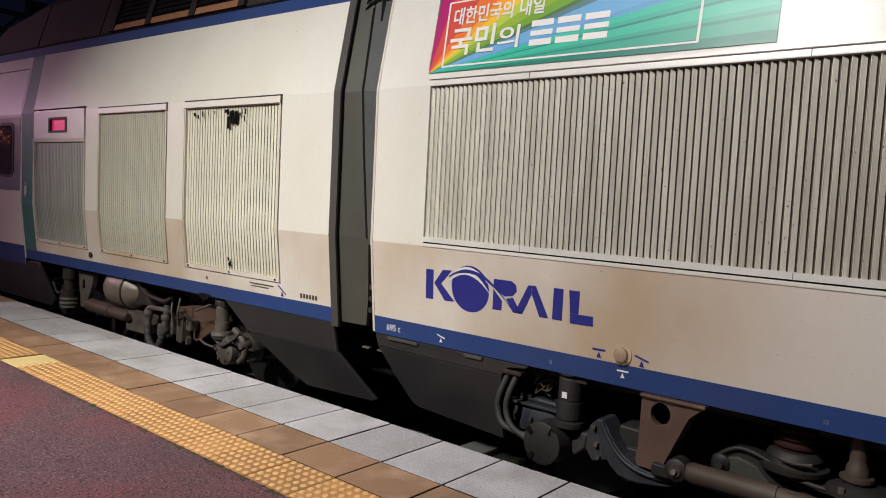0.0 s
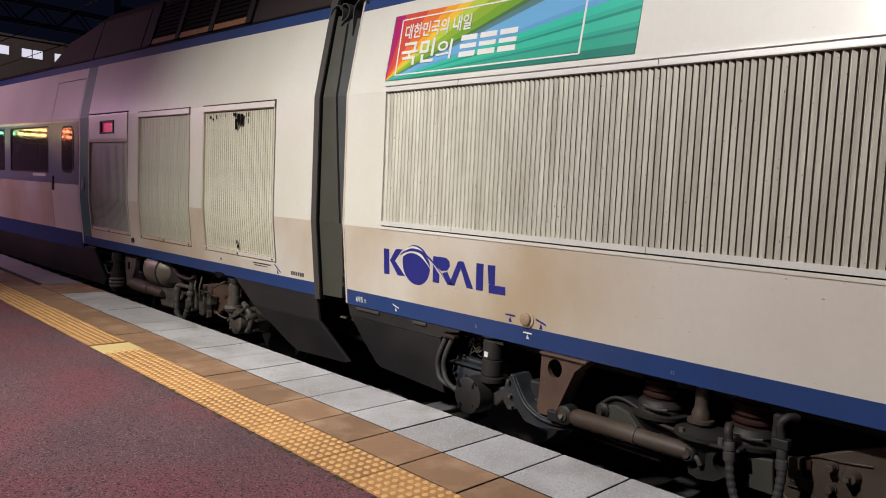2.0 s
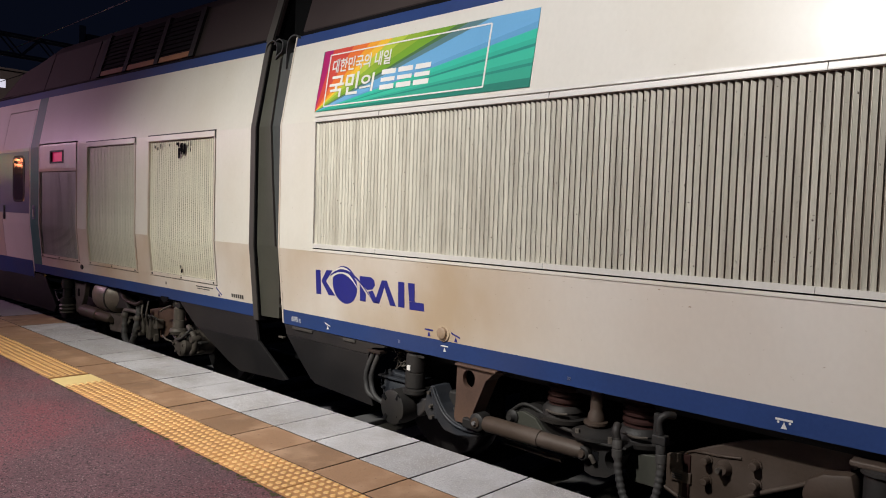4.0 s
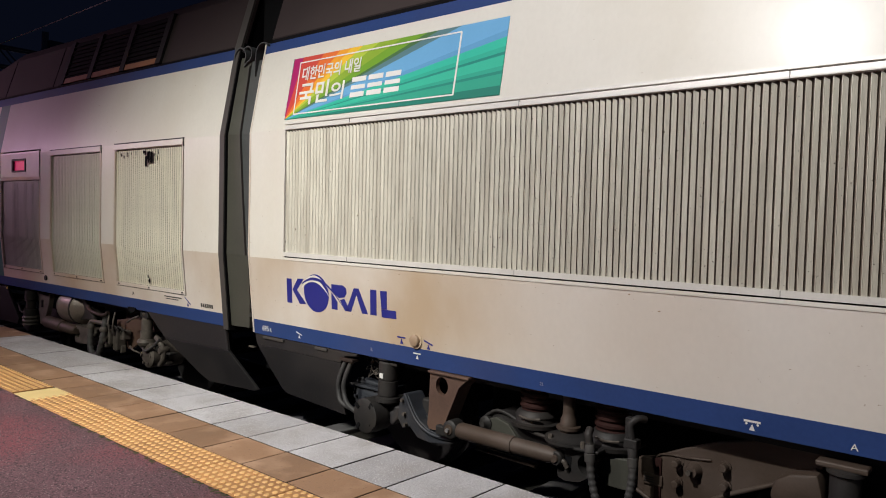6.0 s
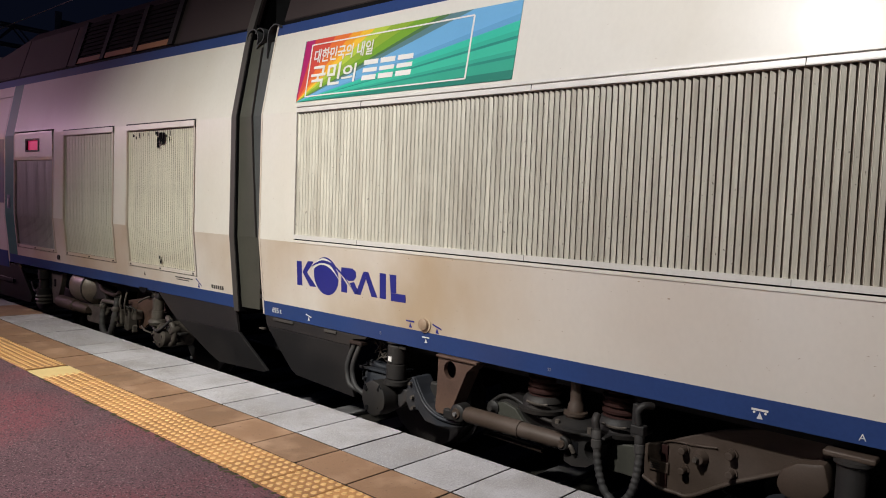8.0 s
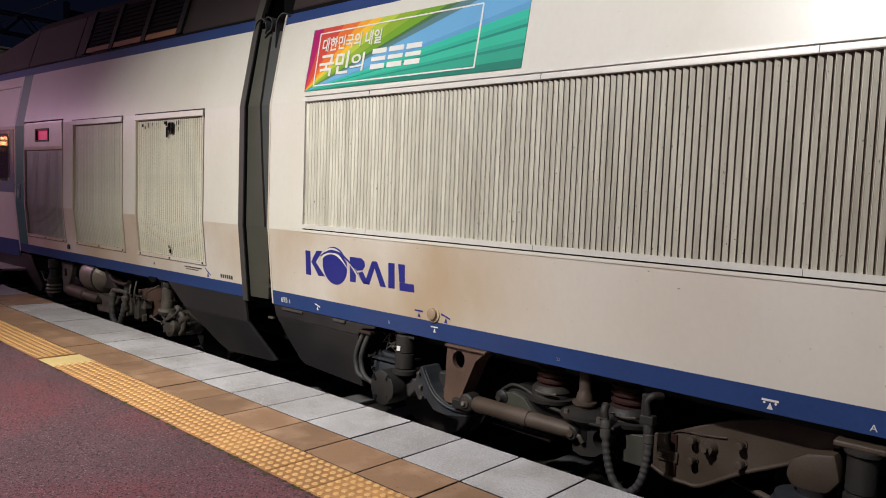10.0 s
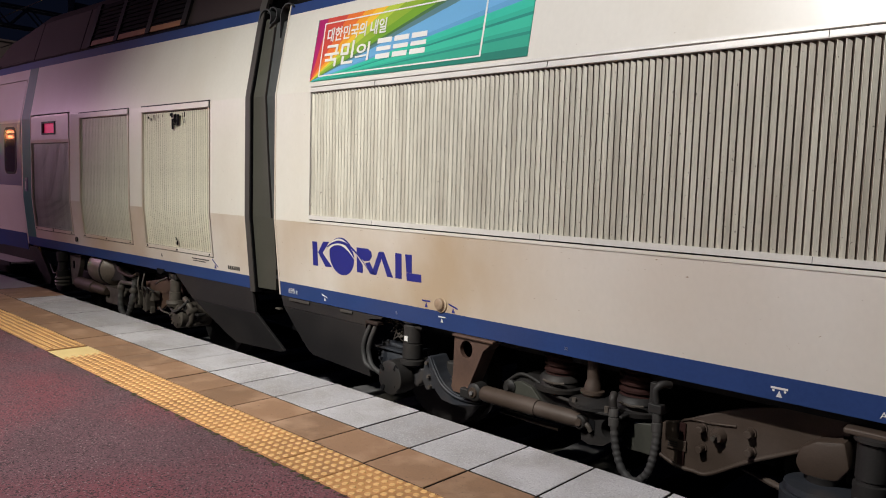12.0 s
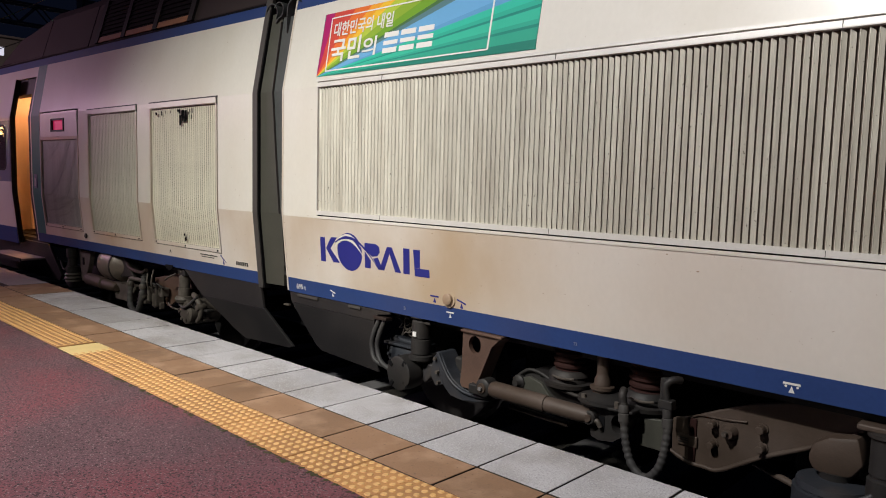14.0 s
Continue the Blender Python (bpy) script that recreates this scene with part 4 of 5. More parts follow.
    part("damper_arm", box(-0.77, -0.56, y - 0.03, y + 0.06, 0.298, 0.326, 0.008), BROWN, car)
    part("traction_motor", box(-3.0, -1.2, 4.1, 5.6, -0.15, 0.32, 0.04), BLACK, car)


def holed(outline, c, r, y0, y1):
    """A plate with the outline (x, z) and an oval hole."""
    bm = bmesh.new()
    a = [bm.verts.new((x, y0, z)) for x, z in outline]
    h = [bm.verts.new((c[0] + r[0] * math.cos(t), y0, c[1] + r[1] * math.sin(t))) for t in np.linspace(0, math.tau, 24, endpoint=False)]
    edges = [bm.edges.new((p[k], p[(k + 1) % len(p)])) for p in (a, h) for k in range(len(p))]
    bmesh.ops.triangle_fill(bm, use_beauty=True, edges=edges)
    for f in bm.faces[:]:
        m = f.calc_center_median()
        if ((m.x - c[0]) / r[0]) ** 2 + ((m.z - c[1]) / r[1]) ** 2 < 0.9:
            bm.faces.remove(f)
    g = bmesh.ops.extrude_face_region(bm, geom=bm.faces[:])
    bmesh.ops.translate(bm, vec=(0, y1 - y0, 0), verts=[v for v in g["geom"] if isinstance(v, bmesh.types.BMVert)])
    return bm


# ---- passenger car ----
def passenger_car():
    car = thing("passenger_car", (-5.4, 3.465, 0), "cream passenger car with three louvres, blue stripe and teal band", "train car", "cars of the train")
    X0, X1 = -23.9, -5.468
    doorway = (-11.62, -10.60, 0.30, 2.56)
    wins = [(-13.42 - 2.0 * k, -11.76 - 2.0 * k, 1.32, 1.935) for k in range(5)]
    lou = [(-10.25, -9.11), (-8.80, -7.62), (-7.30, -6.065)]
    holes = [(a - 0.030, b + 0.030, 0.602, 2.042) for a, b in lou[1:]] + [(lou[0][0] - 0.030, lou[0][1] + 0.030, 0.602, 2.068)]
    part("side_wall", skin(-10.285, X1, 1.02, 2.69, holes), CREAM, car, "cream side wall", 3)
    part("lower_wall", skin(-10.285, X1, 0.495, 1.02, holes), GRIMY_SHADED, car, "cream lower wall with brown grime and painted shade", 3)
    part("teal_band", skin(-10.57, -10.285, 0.495, 2.69), GREEN, car, "teal vertical band beside the door")
    part("door_post", skin(-10.60, -10.57, 0.39, 2.69), CREAM, car)
    part("upper_wall", skin(X0, -10.60, 1.99, 2.69, [(doorway[0], -10.60, 1.99, 2.56)]), CREAM, car, "cream upper wall")
    part("window_band", skin(X0, doorway[0], 1.16, 1.99, [w for w in wins]), BAND, car, "grey-blue band round the windows")
    part("lower_wall", skin(X0, doorway[0], 0.53, 1.16), GRIMY_SHADED, car, "cream lower wall")
    part("stripe", skin(-10.57, X1 + 0.0, 0.385, 0.495), BLUE, car, "blue stripe along the sill")
    part("stripe", skin(X0, doorway[0], 0.30, 0.53), BLUE, car, "blue stripe along the sill")
    part("cove_stripe", skin(X0, X1 + 0.05, 2.69, 2.785), BLUE, car, "blue stripe under the roof")
    for w in wins:
        f = part("window", skin(w[0] - 0.02, w[1] + 0.02, w[2] - 0.02, w[3] + 0.02, [w], 0.004, 0.04), DARK, car, "dark passenger window with a rubber frame")
        part("pane", skin(w[0], w[1], w[2], w[3], (), -0.012, 0.01), GLASS, f)
    shell(car, X0, X1 + 0.03, [(X0, 0.12), (-12.75, 0.12), (-11.85, 0.72), (-10.75, 1), (X1 + 0.03, 1)])
    for (a, b), mat, lab in zip(lou[1:], (LOUVRE3, LOUVRE2), ("pale louvre in the side wall", "pale louvre with flaking paint at its top")):
        lv = louvre(car, "louvre", a, b, 0.645, 1.975, 0.0375, mat, lab, (), 0.007, 0.003, GRIMY_SHADED)
        part("rain_hood", skin(a - 0.02, b + 0.02, 1.98, 2.03, (), 0.014, 0.03), CREAM, lv)
        # dark strips draw the shadow gap round the hood
        part("hood_gap_shade", skin(a - 0.02, b + 0.022, 2.03, 2.043, (), 0.006, 0.01), DARK, lv)
        part("hood_gap_shade", skin(b + 0.02, b + 0.03, 1.965, 2.043, (), 0.005, 0.01), DARK, lv)
    v1 = louvre(car, "louvre", lou[0][0], lou[0][1], 0.645, 1.71, 0.034, GREYLOUVRE, "grey louvre below the destination display", (), 0.006, 0.002, GRIMY_SHADED)
    # added plate, hidden, that keeps the vestibule light out of the panel's gaps
    part("panel_light_block", skin(lou[0][0] - 0.03, lou[0][1] + 0.03, 1.69, 2.10, (), -0.04, 0.01), BLACK, car)
    disp = part("display_panel", skin(lou[0][0], lou[0][1], 1.745, 2.05, [(-9.87, -9.50, 1.83, 1.95)], 0.004, 0.03), TRIM, car, "aluminium panel with a small destination display")
    part("display_frame", skin(-9.89, -9.48, 1.81, 1.97, [(-9.86, -9.51, 1.83, 1.95)], 0.012, 0.03), DARK, disp)
    part("display", skin(-9.88, -9.49, 1.82, 1.96, (), -0.014, 0.01), LEDRED, disp, "red glowing destination display")
    # flaked patches at the top and bottom of the louvre next to the gap
    rnd = random.Random(4)
    for k in range(26):
        x = rnd.gauss(-6.68, 0.07) if k < 14 else rnd.uniform(-7.2, -6.45)
        z = 1.955 - abs(rnd.gauss(0, 0.045 if k < 14 else 0.025))
        w, h = (rnd.uniform(0.02, 0.045), rnd.uniform(0.04, 0.11)) if k < 8 else (rnd.uniform(0.006, 0.02), rnd.uniform(0.015, 0.05))
        part("flaked_patch", skin(x, x + w, z - h, z, (), 0.0025, 0.001), BLACK, car)
    for k in range(5):
        x, z = rnd.gauss(-6.68, 0.03), rnd.uniform(0.70, 0.80)
        part("flaked_patch", skin(x, x + 0.018, z - 0.03, z, (), 0.0025, 0.001), BLACK, car)
    # roof grilles
    ry = lambda z: 3.655 + (z - 2.835) * (3.80 - 3.655) / (3.33 - 2.835)
    for a, b in ((-8.90, -8.32), (-8.22, -7.59), (-7.49, -6.87)):
        g = part("roof_grille", roof_plate(ry, a - 0.02, b + 0.02, 2.86, 3.33, 0.012), BLACK, car, "black roof grille with thin slats")
        for k in range(8):
            z = 2.92 + k * 0.05
            part("slat", roof_plate(ry, a, b, z, z + 0.009, 0.03), BLACK, g)
        part("grille_sill", roof_plate(ry, a, b, 2.835, 2.895, 0.022), material("orange_brown_sill", (0.34, 0.15, 0.07), 0.6), g, "orange-brown sill")
    for x in (-8.95, -8.27, -7.54, -6.82):
        part("grille_post", roof_plate(ry, x - 0.045, x + 0.045, 2.83, 3.35, 0.03), DARK, car)
    for x in (-10.65, -9.22):
        part("roof_joint", roof_plate(ry, x - 0.008, x + 0.008, 2.83, 3.33, 0.004), BLACK, car)
    # the frame round the car's end and the gangway between the cars
    for za, zb in ((0.36, 0.95), (0.95, 2.03), (2.03, 2.79)):
        part("end_frame", skin(-5.468, -5.400, za, zb, (), 0.012, 0.30), FRAMEGREY, car, "sooty grey frame at the car's end")
        # black strip painted as the shade of the slot beside the frame
        part("frame_slot_shade", skin(-5.400, -5.392, za, zb, (), 0.004, 0.25), BLACK, car)

    def strip(name, levels, inward, mat, label):
        """An upright curved sheet with the edges xa and xb at each height z."""
        bm = bmesh.new()
        rows = [[bm.verts.new((x, side_y(z) + inward + 0.10 * (x - xa), z)) for x in (xa, (xa + xb) / 2, xb)] for z, xa, xb in levels]
        for p, q in zip(rows, rows[1:]):
            for k in range(2):
                bm.faces.new((p[k], p[k + 1], q[k + 1], q[k]))
        r = bmesh.ops.extrude_face_region(bm, geom=bm.faces[:])
        bmesh.ops.translate(bm, vec=(0, 0.04, 0), verts=[v for v in r["geom"] if isinstance(v, bmesh.types.BMVert)])
        return part(name, bm, mat, car, label)

    strip("fairing", [(0.40, -5.392, -5.17), (0.62, -5.392, -5.145), (1.02, -5.392, -5.13), (1.55, -5.392, -5.185), (2.03, -5.392, -5.225), (2.62, -5.392, -5.255), (2.70, -5.392, -5.27)], 0.020, OLIVE, "olive grey gangway fairing")
    strip("rubber_seal", [(0.98, -5.125, -5.085), (1.02, -5.125, -5.08), (1.55, -5.18, -5.08), (2.03, -5.22, -5.08), (2.66, -5.25, -5.085)], 0.034, SLATE, "slate rubber gangway seal")
    strip("seal_lip", [(1.02, -5.137, -5.127), (1.55, -5.192, -5.182), (2.03, -5.232, -5.222), (2.62, -5.262, -5.252)], 0.014, FRAMEGREY, "")
    # black sheet and box paint in the darkness of the gap between cars
    strip("gap_shade_sheet", [(0.40, -5.165, -5.07), (0.98, -5.14, -5.07)], 0.16, BLACK, "")
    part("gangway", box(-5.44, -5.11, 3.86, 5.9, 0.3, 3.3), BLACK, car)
    arc = lambda cx, cz, r, a0, a1: [(cx + r * math.cos(radians(a)), cz + r * math.sin(radians(a))) for a in np.linspace(a0, a1, 14)]
    part("seal_fold", ribbon([(-5.445, 2.45)] + arc(-5.37, 2.70, 0.075, 180, -40), 3.57, 3.75), SLATE, car, "folded rubber seal at the roof", 60)
    part("seal_fold", ribbon(arc(-5.285, 2.72, 0.06, 160, -90) + [(-5.33, 2.62)], 3.58, 3.75), SLATE, car, "folded rubber seal at the roof", 60)
    part("seal_fold", ribbon([(-5.17, 2.52), (-5.165, 2.64)] + arc(-5.075, 2.70, 0.085, 175, 40), 3.58, 3.75), SLATE, car, "folded rubber seal at the roof", 60)
    part("upper_fairing", roof_plate(ry, -5.53, -5.44, 2.80, 3.50, 0.02), FRAMEGREY, car)
    # end skirt with a folded upper band
    up = prism([(-6.78, 0.385), (-5.47, 0.385), (-5.415, 0.175), (-6.44, 0.165), (-6.56, 0.24)], 3.553, 3.58, 0.005)
    part("skirt_band", up, SKIRTGREY, car, "dusty upper band of the skirt")
    lo = prism([(-6.44, 0.165), (-5.415, 0.175), (-5.05, -0.11), (-5.10, -0.13), (-5.77, -0.155), (-5.92, -0.10)], 3.555, 3.585, 0.005)
    for v in lo.verts:
        v.co.y += max(0, 0.17 - v.co.z) * 0.16
    part("skirt", lo, DARK, car, "dark grey skirt panel")
    for xa, xb in ((-5.27, -5.20), (-5.12, -5.04)):
        part("gap_bracket", box(xa, xb, 3.66, 3.69, 0.215, 0.230, 0.003), PALE, car)
    part("coupler_arm", box(-5.5, -4.9, 4.0, 4.4, -0.05, 0.2, 0.03), BLACK, car)
    for z in (0.52, 0.60, 0.68):
        part("end_fitting", rod((-5.115, 3.56, z), (-5.115, 3.68, z), 0.02, seg=10), DULL, car)
    # long skirt under the door and beyond
    sk = prism([(-23.5, 0.30), (-10.32, 0.36), (-10.20, 0.30), (-9.93, -0.02), (-10.0, -0.10), (-23.5, -0.10)], 3.556, 3.59, 0.006)
    for v in sk.verts:
        v.co.y += max(0, 0.25 - v.co.z) * 0.10
    part("long_skirt", sk, DARK, car, "dark grey skirt under the passenger doors")
    # cabin behind the doorway
    part("vestibule", cabin(), [ORANGE], car, "cream vestibule lining in warm light")
    part("vestibule_light", box(-12.0, -10.6, 3.9, 4.6, 2.44, 2.458), CABINLIGHT, car, "warm ceiling light of the vestibule")
    # added hidden plates that stop the vestibule light from leaking out
    part("cabin_light_block", box(-10.325, -10.30, 3.60, 6.1, 0.40, 2.60), DARK, car)
    part("cabin_light_block", box(-12.30, -12.26, 3.63, 6.1, 0.40, 2.55), DARK, car)
    part("cabin_floor", box(-12.2, -10.36, 3.60, 5.4, 0.34, 0.40), DULL, car)
    part("kick_plate", box(-12.19, -10.37, 4.69, 4.715, 0.40, 0.72), GREEN, car)
    part("inner_post", skin(-10.72, -10.60, 0.40, 2.54, (), -0.02, 0.14), DARK, car)
    part("door_header", skin(-11.62, -10.60, 2.34, 2.555, (), -0.04, 0.14), DARK, car)
    part("door_handle", box(-10.50, -10.40, side_y(1.17) - 0.006, side_y(1.17) + 0.01, 1.09, 1.27, 0.004), BAND, car)
    part("lever", box(-10.46, -10.435, side_y(1.17) - 0.014, side_y(1.17), 1.12, 1.22, 0.003), WHITE, car)
    # small prints
    for x, w, z, h in ((-6.42, 0.30, 0.565, 0.010), (-6.40, 0.22, 0.545, 0.008), *[(-5.81 + 0.033 * k, 0.022, 0.522, 0.034) for k in range(6)]):
        part("print_bar", on_side([(x, z), (x + w, z), (x + w, z + h), (x, z + h)], 0.003), FRAMEGREY, car)
    part("print_bar", on_side([(-12.4, 1.245), (-11.85, 1.245), (-11.85, 1.285), (-12.4, 1.285)], 0.003), WHITE, car)
    lift_mark(car, -6.02, 0.55, NAVY, 0.03, 0.8)
    text_mesh("writing", "A", 0.05, (-7.02, side_y(0.53) - 0.003, 0.53), LOWER, FRAMEGREY, car)
    part("sill_lock", rod((-9.02, side_y(0.56) - 0.014, 0.56), (-9.02, side_y(0.56), 0.56), 0.03, seg=14), DULL, car)
    part("sill_step", prism([(-7.12, 0.40), (-6.98, 0.40), (-6.98, 0.37), (-7.05, 0.34), (-7.12, 0.37)], 3.535, 3.56), BLACK, car)
    bogie_rear(car)
    car.rotation_euler = (0, 0, radians(1.718))
    return car


def roof_plate(ry, x0, x1, z0, z1, proud):
    bm = bmesh.new()
    v = [bm.verts.new((x, ry(z) - proud, z)) for x, z in ((x0, z0), (x1, z0), (x1, z1), (x0, z1))]
    f = bm.faces.new(v)
    r = bmesh.ops.extrude_face_region(bm, geom=[f])
    bmesh.ops.translate(bm, vec=(0, proud + 0.02, 0), verts=[q for q in r["geom"] if isinstance(q, bmesh.types.BMVert)])
    return bm


def cabin():
    """Inner lining round the doorway: back wall, two side walls and a ceiling, with a door leaf inside."""
    bm = box(-12.2, -10.36, 4.72, 4.76, 0.40, 2.50)
    box(-12.24, -12.2, 3.64, 4.76, 0.40, 2.50, 0, bm)
    box(-10.36, -10.33, 3.64, 4.76, 0.40, 2.50, 0, bm)
    box(-12.2, -10.36, 3.64, 4.76, 2.46, 2.50, 0, bm)
    box(-11.9, -11.84, 3.9, 4.7, 0.45, 2.3, 0.02, bm)
    box(-11.3, -10.7, 4.68, 4.72, 0.45, 1.2, 0.01, bm)
    box(-11.3, -10.7, 4.68, 4.72, 1.3, 2.4, 0.01, bm)
    return bm


def car_door(car):
    """The plug door of the passenger car, which swings out and slides away."""
    d = part("door", skin(-11.61, -10.61, 0.31, 2.55, [(-11.18, -10.79, 1.33, 1.92)], 0, 0.035), CREAM, car, "cream plug door with a narrow rounded window", 3)
    part("door_band", skin(-11.61, -10.61, 1.16, 1.99, [(-11.19, -10.78, 1.32, 1.93)], 0.003, 0.002), BAND, d)
    part("door_stripe", skin(-11.61, -10.61, 0.31, 0.53, (), 0.003, 0.002), BLUE, d)
    out = rounded(-11.20, -10.77, 1.31, 1.94, 0.10)
    fr = on_side(out, 0.010, 0.006)
    part("door_window_frame", fr, DARK, d)
    part("door_pane", on_side(rounded(-11.17, -10.80, 1.34, 1.91, 0.08), 0.013, 0.004), GLASS, d)
    part("door_pull", box(-11.57, -11.51, side_y(1.16) - 0.012, side_y(1.16), 1.06, 1.26, 0.004), DARK, d)
    part("edge_gap", skin(-11.625, -11.61, 0.31, 2.55, (), -0.002, 0.02), BLACK, d)
    part("door_rubber", skin(-10.61, -10.585, 0.33, 2.54, (), -0.004, 0.06), BLACK, d)
    return d


def rounded(x0, x1, z0, z1, r):
    pts = []
    for cx, cz, a0 in ((x1 - r, z1 - r, 0), (x0 + r, z1 - r, 90), (x0 + r, z0 + r, 180), (x1 - r, z0 + r, 270)):
        pts += [(cx + r * math.cos(radians(a0 + k * 18)), cz + r * math.sin(radians(a0 + k * 18))) for k in range(6)]
    return pts


def boarding_step(car):
    s = part("boarding_step", box(-11.75, -10.45, 3.60, 4.05, 0.135, 0.165, 0.006), TREAD, car, "pale metal boarding step that slides out")
    part("step_nosing", box(-11.75, -10.45, 3.585, 3.602, 0.12, 0.168, 0.003), DARK, s)
    return s


def bogie_rear(car):
    y = 3.62
    wheelset(car, -9.75), wheelset(car, -6.85)
    t = part("air_reservoir", lathe((-8.88, y + 0.12, 0.25), (-8.22, y + 0.10, 0.24), [(0, 0.06), (0.02, 0.12), (0.07, 0.17), (0.16, 0.192), (0.30, 0.198), (0.62, 0.19), (0.68, 0.18), (0.70, 0.16), (0.84, 0.11), (1, 0.04)], 32), BULB, car, "brown bulging air tank", 50)
    part("spring_band", lathe((-8.465, y + 0.107, 0.244), (-8.445, y + 0.107, 0.244), [(0, 0.194), (1, 0.192)], 32), DULL, t, "", 40)
    part("mud_guard", prism([(-8.38, 0.36), (-8.28, 0.36), (-8.05, 0.16), (-8.38, 0.12)], y + 0.02, y + 0.2, 0.01), DULL, car)
    part("yaw_damper", lathe((-9.25, y, 0.02), (-8.42, y, -0.005), [(0, 0.04), (0.08, 0.06), (0.10, 0.072), (0.6, 0.072), (0.61, 0.06), (0.95, 0.06), (1, 0.04)], 24), BROWN, car, "brown hydraulic yaw damper", 40)
    part("damper_bracket", holed([(-8.52, 0.06), (-8.10, 0.05), (-8.02, -0.03), (-8.10, -0.13), (-8.45, -0.13)], (-8.40, -0.03), (0.05, 0.05), y, y + 0.12), PALE, car, "grey damper bracket")
    part("plate_bracket", prism([(-9.52, 0.35), (-9.18, 0.35), (-9.22, 0.20), (-9.34, -0.04), (-9.45, -0.04)], y + 0.02, y + 0.08, 0.006), PALE, car, "grey triangular hanger")
    part("axle_damper", lathe((-9.62, y - 0.02, 0.36), (-9.62, y - 0.02, -0.02), [(0, 0.07), (0.3, 0.07), (0.32, 0.055), (0.6, 0.055), (0.62, 0.08), (1, 0.08)]), DULL, car, "", 40)
    part("axle_box", lathe((-9.80, y, -0.04), (-9.80, y + 0.3, -0.04), [(0, 0.11), (0.05, 0.13), (1, 0.13)]), DULL, car, "", 40)
    part("cable", hose([(-10.05, y, 0.16), (-9.95, y, 0.06), (-9.85, y, 0.08), (-9.75, y - 0.02, 0.16)], 0.014), RUBBER, car, "", 60)
    part("corrugated_hose", hose([(-7.97, y - 0.04, 0.13), (-7.965, y - 0.06, 0.0), (-7.93, y - 0.07, -0.13), (-7.84, y - 0.07, -0.20), (-7.75, y - 0.07, -0.17), (-7.68, y - 0.07, -0.03), (-7.675, y - 0.05, 0.10), (-7.69, y - 0.03, 0.21)], 0.030, 12, 26), RUBBER, car, "dusty corrugated hose hanging in a loop", 60)
    part("hose_yoke", hose([(-8.02, y - 0.04, 0.12), (-7.97, y - 0.04, 0.155), (-7.85, y - 0.04, 0.16), (-7.72, y - 0.03, 0.16)], 0.025), PALE, car, "", 60)
    for x, z in ((-7.97, 0.10), (-7.68, 0.10), (-7.68, 0.0)):
        part("hose_collar", lathe((x, y - 0.055, z - 0.025), (x, y - 0.05, z + 0.025), [(0, 0.038), (0.3, 0.042), (0.7, 0.042), (1, 0.036)], 14), PALE, car, "", 40)
    part("pipe", hose([(-8.15, y, 0.30), (-7.95, y - 0.06, 0.27), (-7.70, y - 0.06, 0.25), (-7.60, y - 0.05, 0.29)], 0.02), RUST, car, "", 60)
    for k, (x, z, w, h) in enumerate(((-7.72, 0.02, 0.10, 0.16), (-7.58, 0.0, 0.09, 0.22), (-7.46, 0.06, 0.08, 0.10), (-7.95, -0.06, 0.16, 0.12), (-7.62, -0.10, 0.14, 0.08))):
        part("valve_block", box(x, x + w, y - 0.02 + 0.015 * k, y + 0.10, z - h / 2, z + h / 2, 0.012), PALE, car)
    for x in (-7.68, -7.53, -7.42):
        part("pipe", hose([(x, y - 0.02, 0.10), (x + 0.03, y - 0.04, 0.16), (x + 0.08, y, 0.12)], 0.012), DULL, car, "", 60)
    part("side_beam", prism([(-7.75, 0.18), (-7.05, 0.30), (-6.95, 0.15), (-7.20, 0.03), (-7.42, -0.10), (-7.7, -0.10)], y + 0.12, y + 0.16, 0.006), BRACKET, car, "brown triangular bogie beam")
    part("red_beam", box(-7.75, -7.0, y + 0.22, y + 0.32, 0.10, 0.34, 0.01), RUST, car)
    part("bogie_frame", prism([(-9.7, 0.16), (-9.3, 0.10), (-8.2, -0.02), (-7.2, 0.08), (-6.8, 0.14), (-6.8, 0.02), (-7.3, -0.06), (-8.2, -0.16), (-9.2, -0.06), (-9.7, 0.04)], y + 0.2, y + 0.34, 0.012), DULL, car, "dusty bogie frame")
    vd = part("vertical_damper", lathe((-6.89, y, 0.36), (-6.89, y, 0.03), [(0, 0.03), (0.04, 0.05), (0.14, 0.035), (0.20, 0.055), (0.55, 0.055), (0.56, 0.062), (0.80, 0.062), (0.82, 0.085), (0.9, 0.095), (1, 0.08)], 24), PALE, car, "pale grey vertical damper", 40)
    part("damper_eye", box(-6.96, -6.82, y - 0.04, y + 0.04, 0.30, 0.37, 0.01), DULL, vd)
    part("axle_box", lathe((-6.82, y - 0.04, -0.06), (-6.80, y + 0.3, -0.06), [(0, 0.10), (0.05, 0.125), (1, 0.13)]), PALE, car, "dusty axle box", 40)
    lever = part("axle_lever", hose([(-6.74, y + 0.02, 0.12), (-6.64, y - 0.01, 0.10), (-6.56, y - 0.01, 0.02), (-6.58, y, -0.08), (-6.66, y + 0.02, -0.14)], 0.028), PALE, car, "", 60)
    part("lever_joint", lathe((-6.57, y - 0.05, 0.02), (-6.57, y + 0.05, 0.02), [(0, 0.03), (0.2, 0.04), (0.8, 0.04), (1, 0.03)], 14), PALE, lever, "", 40)
    fit_rnd = random.Random(5)
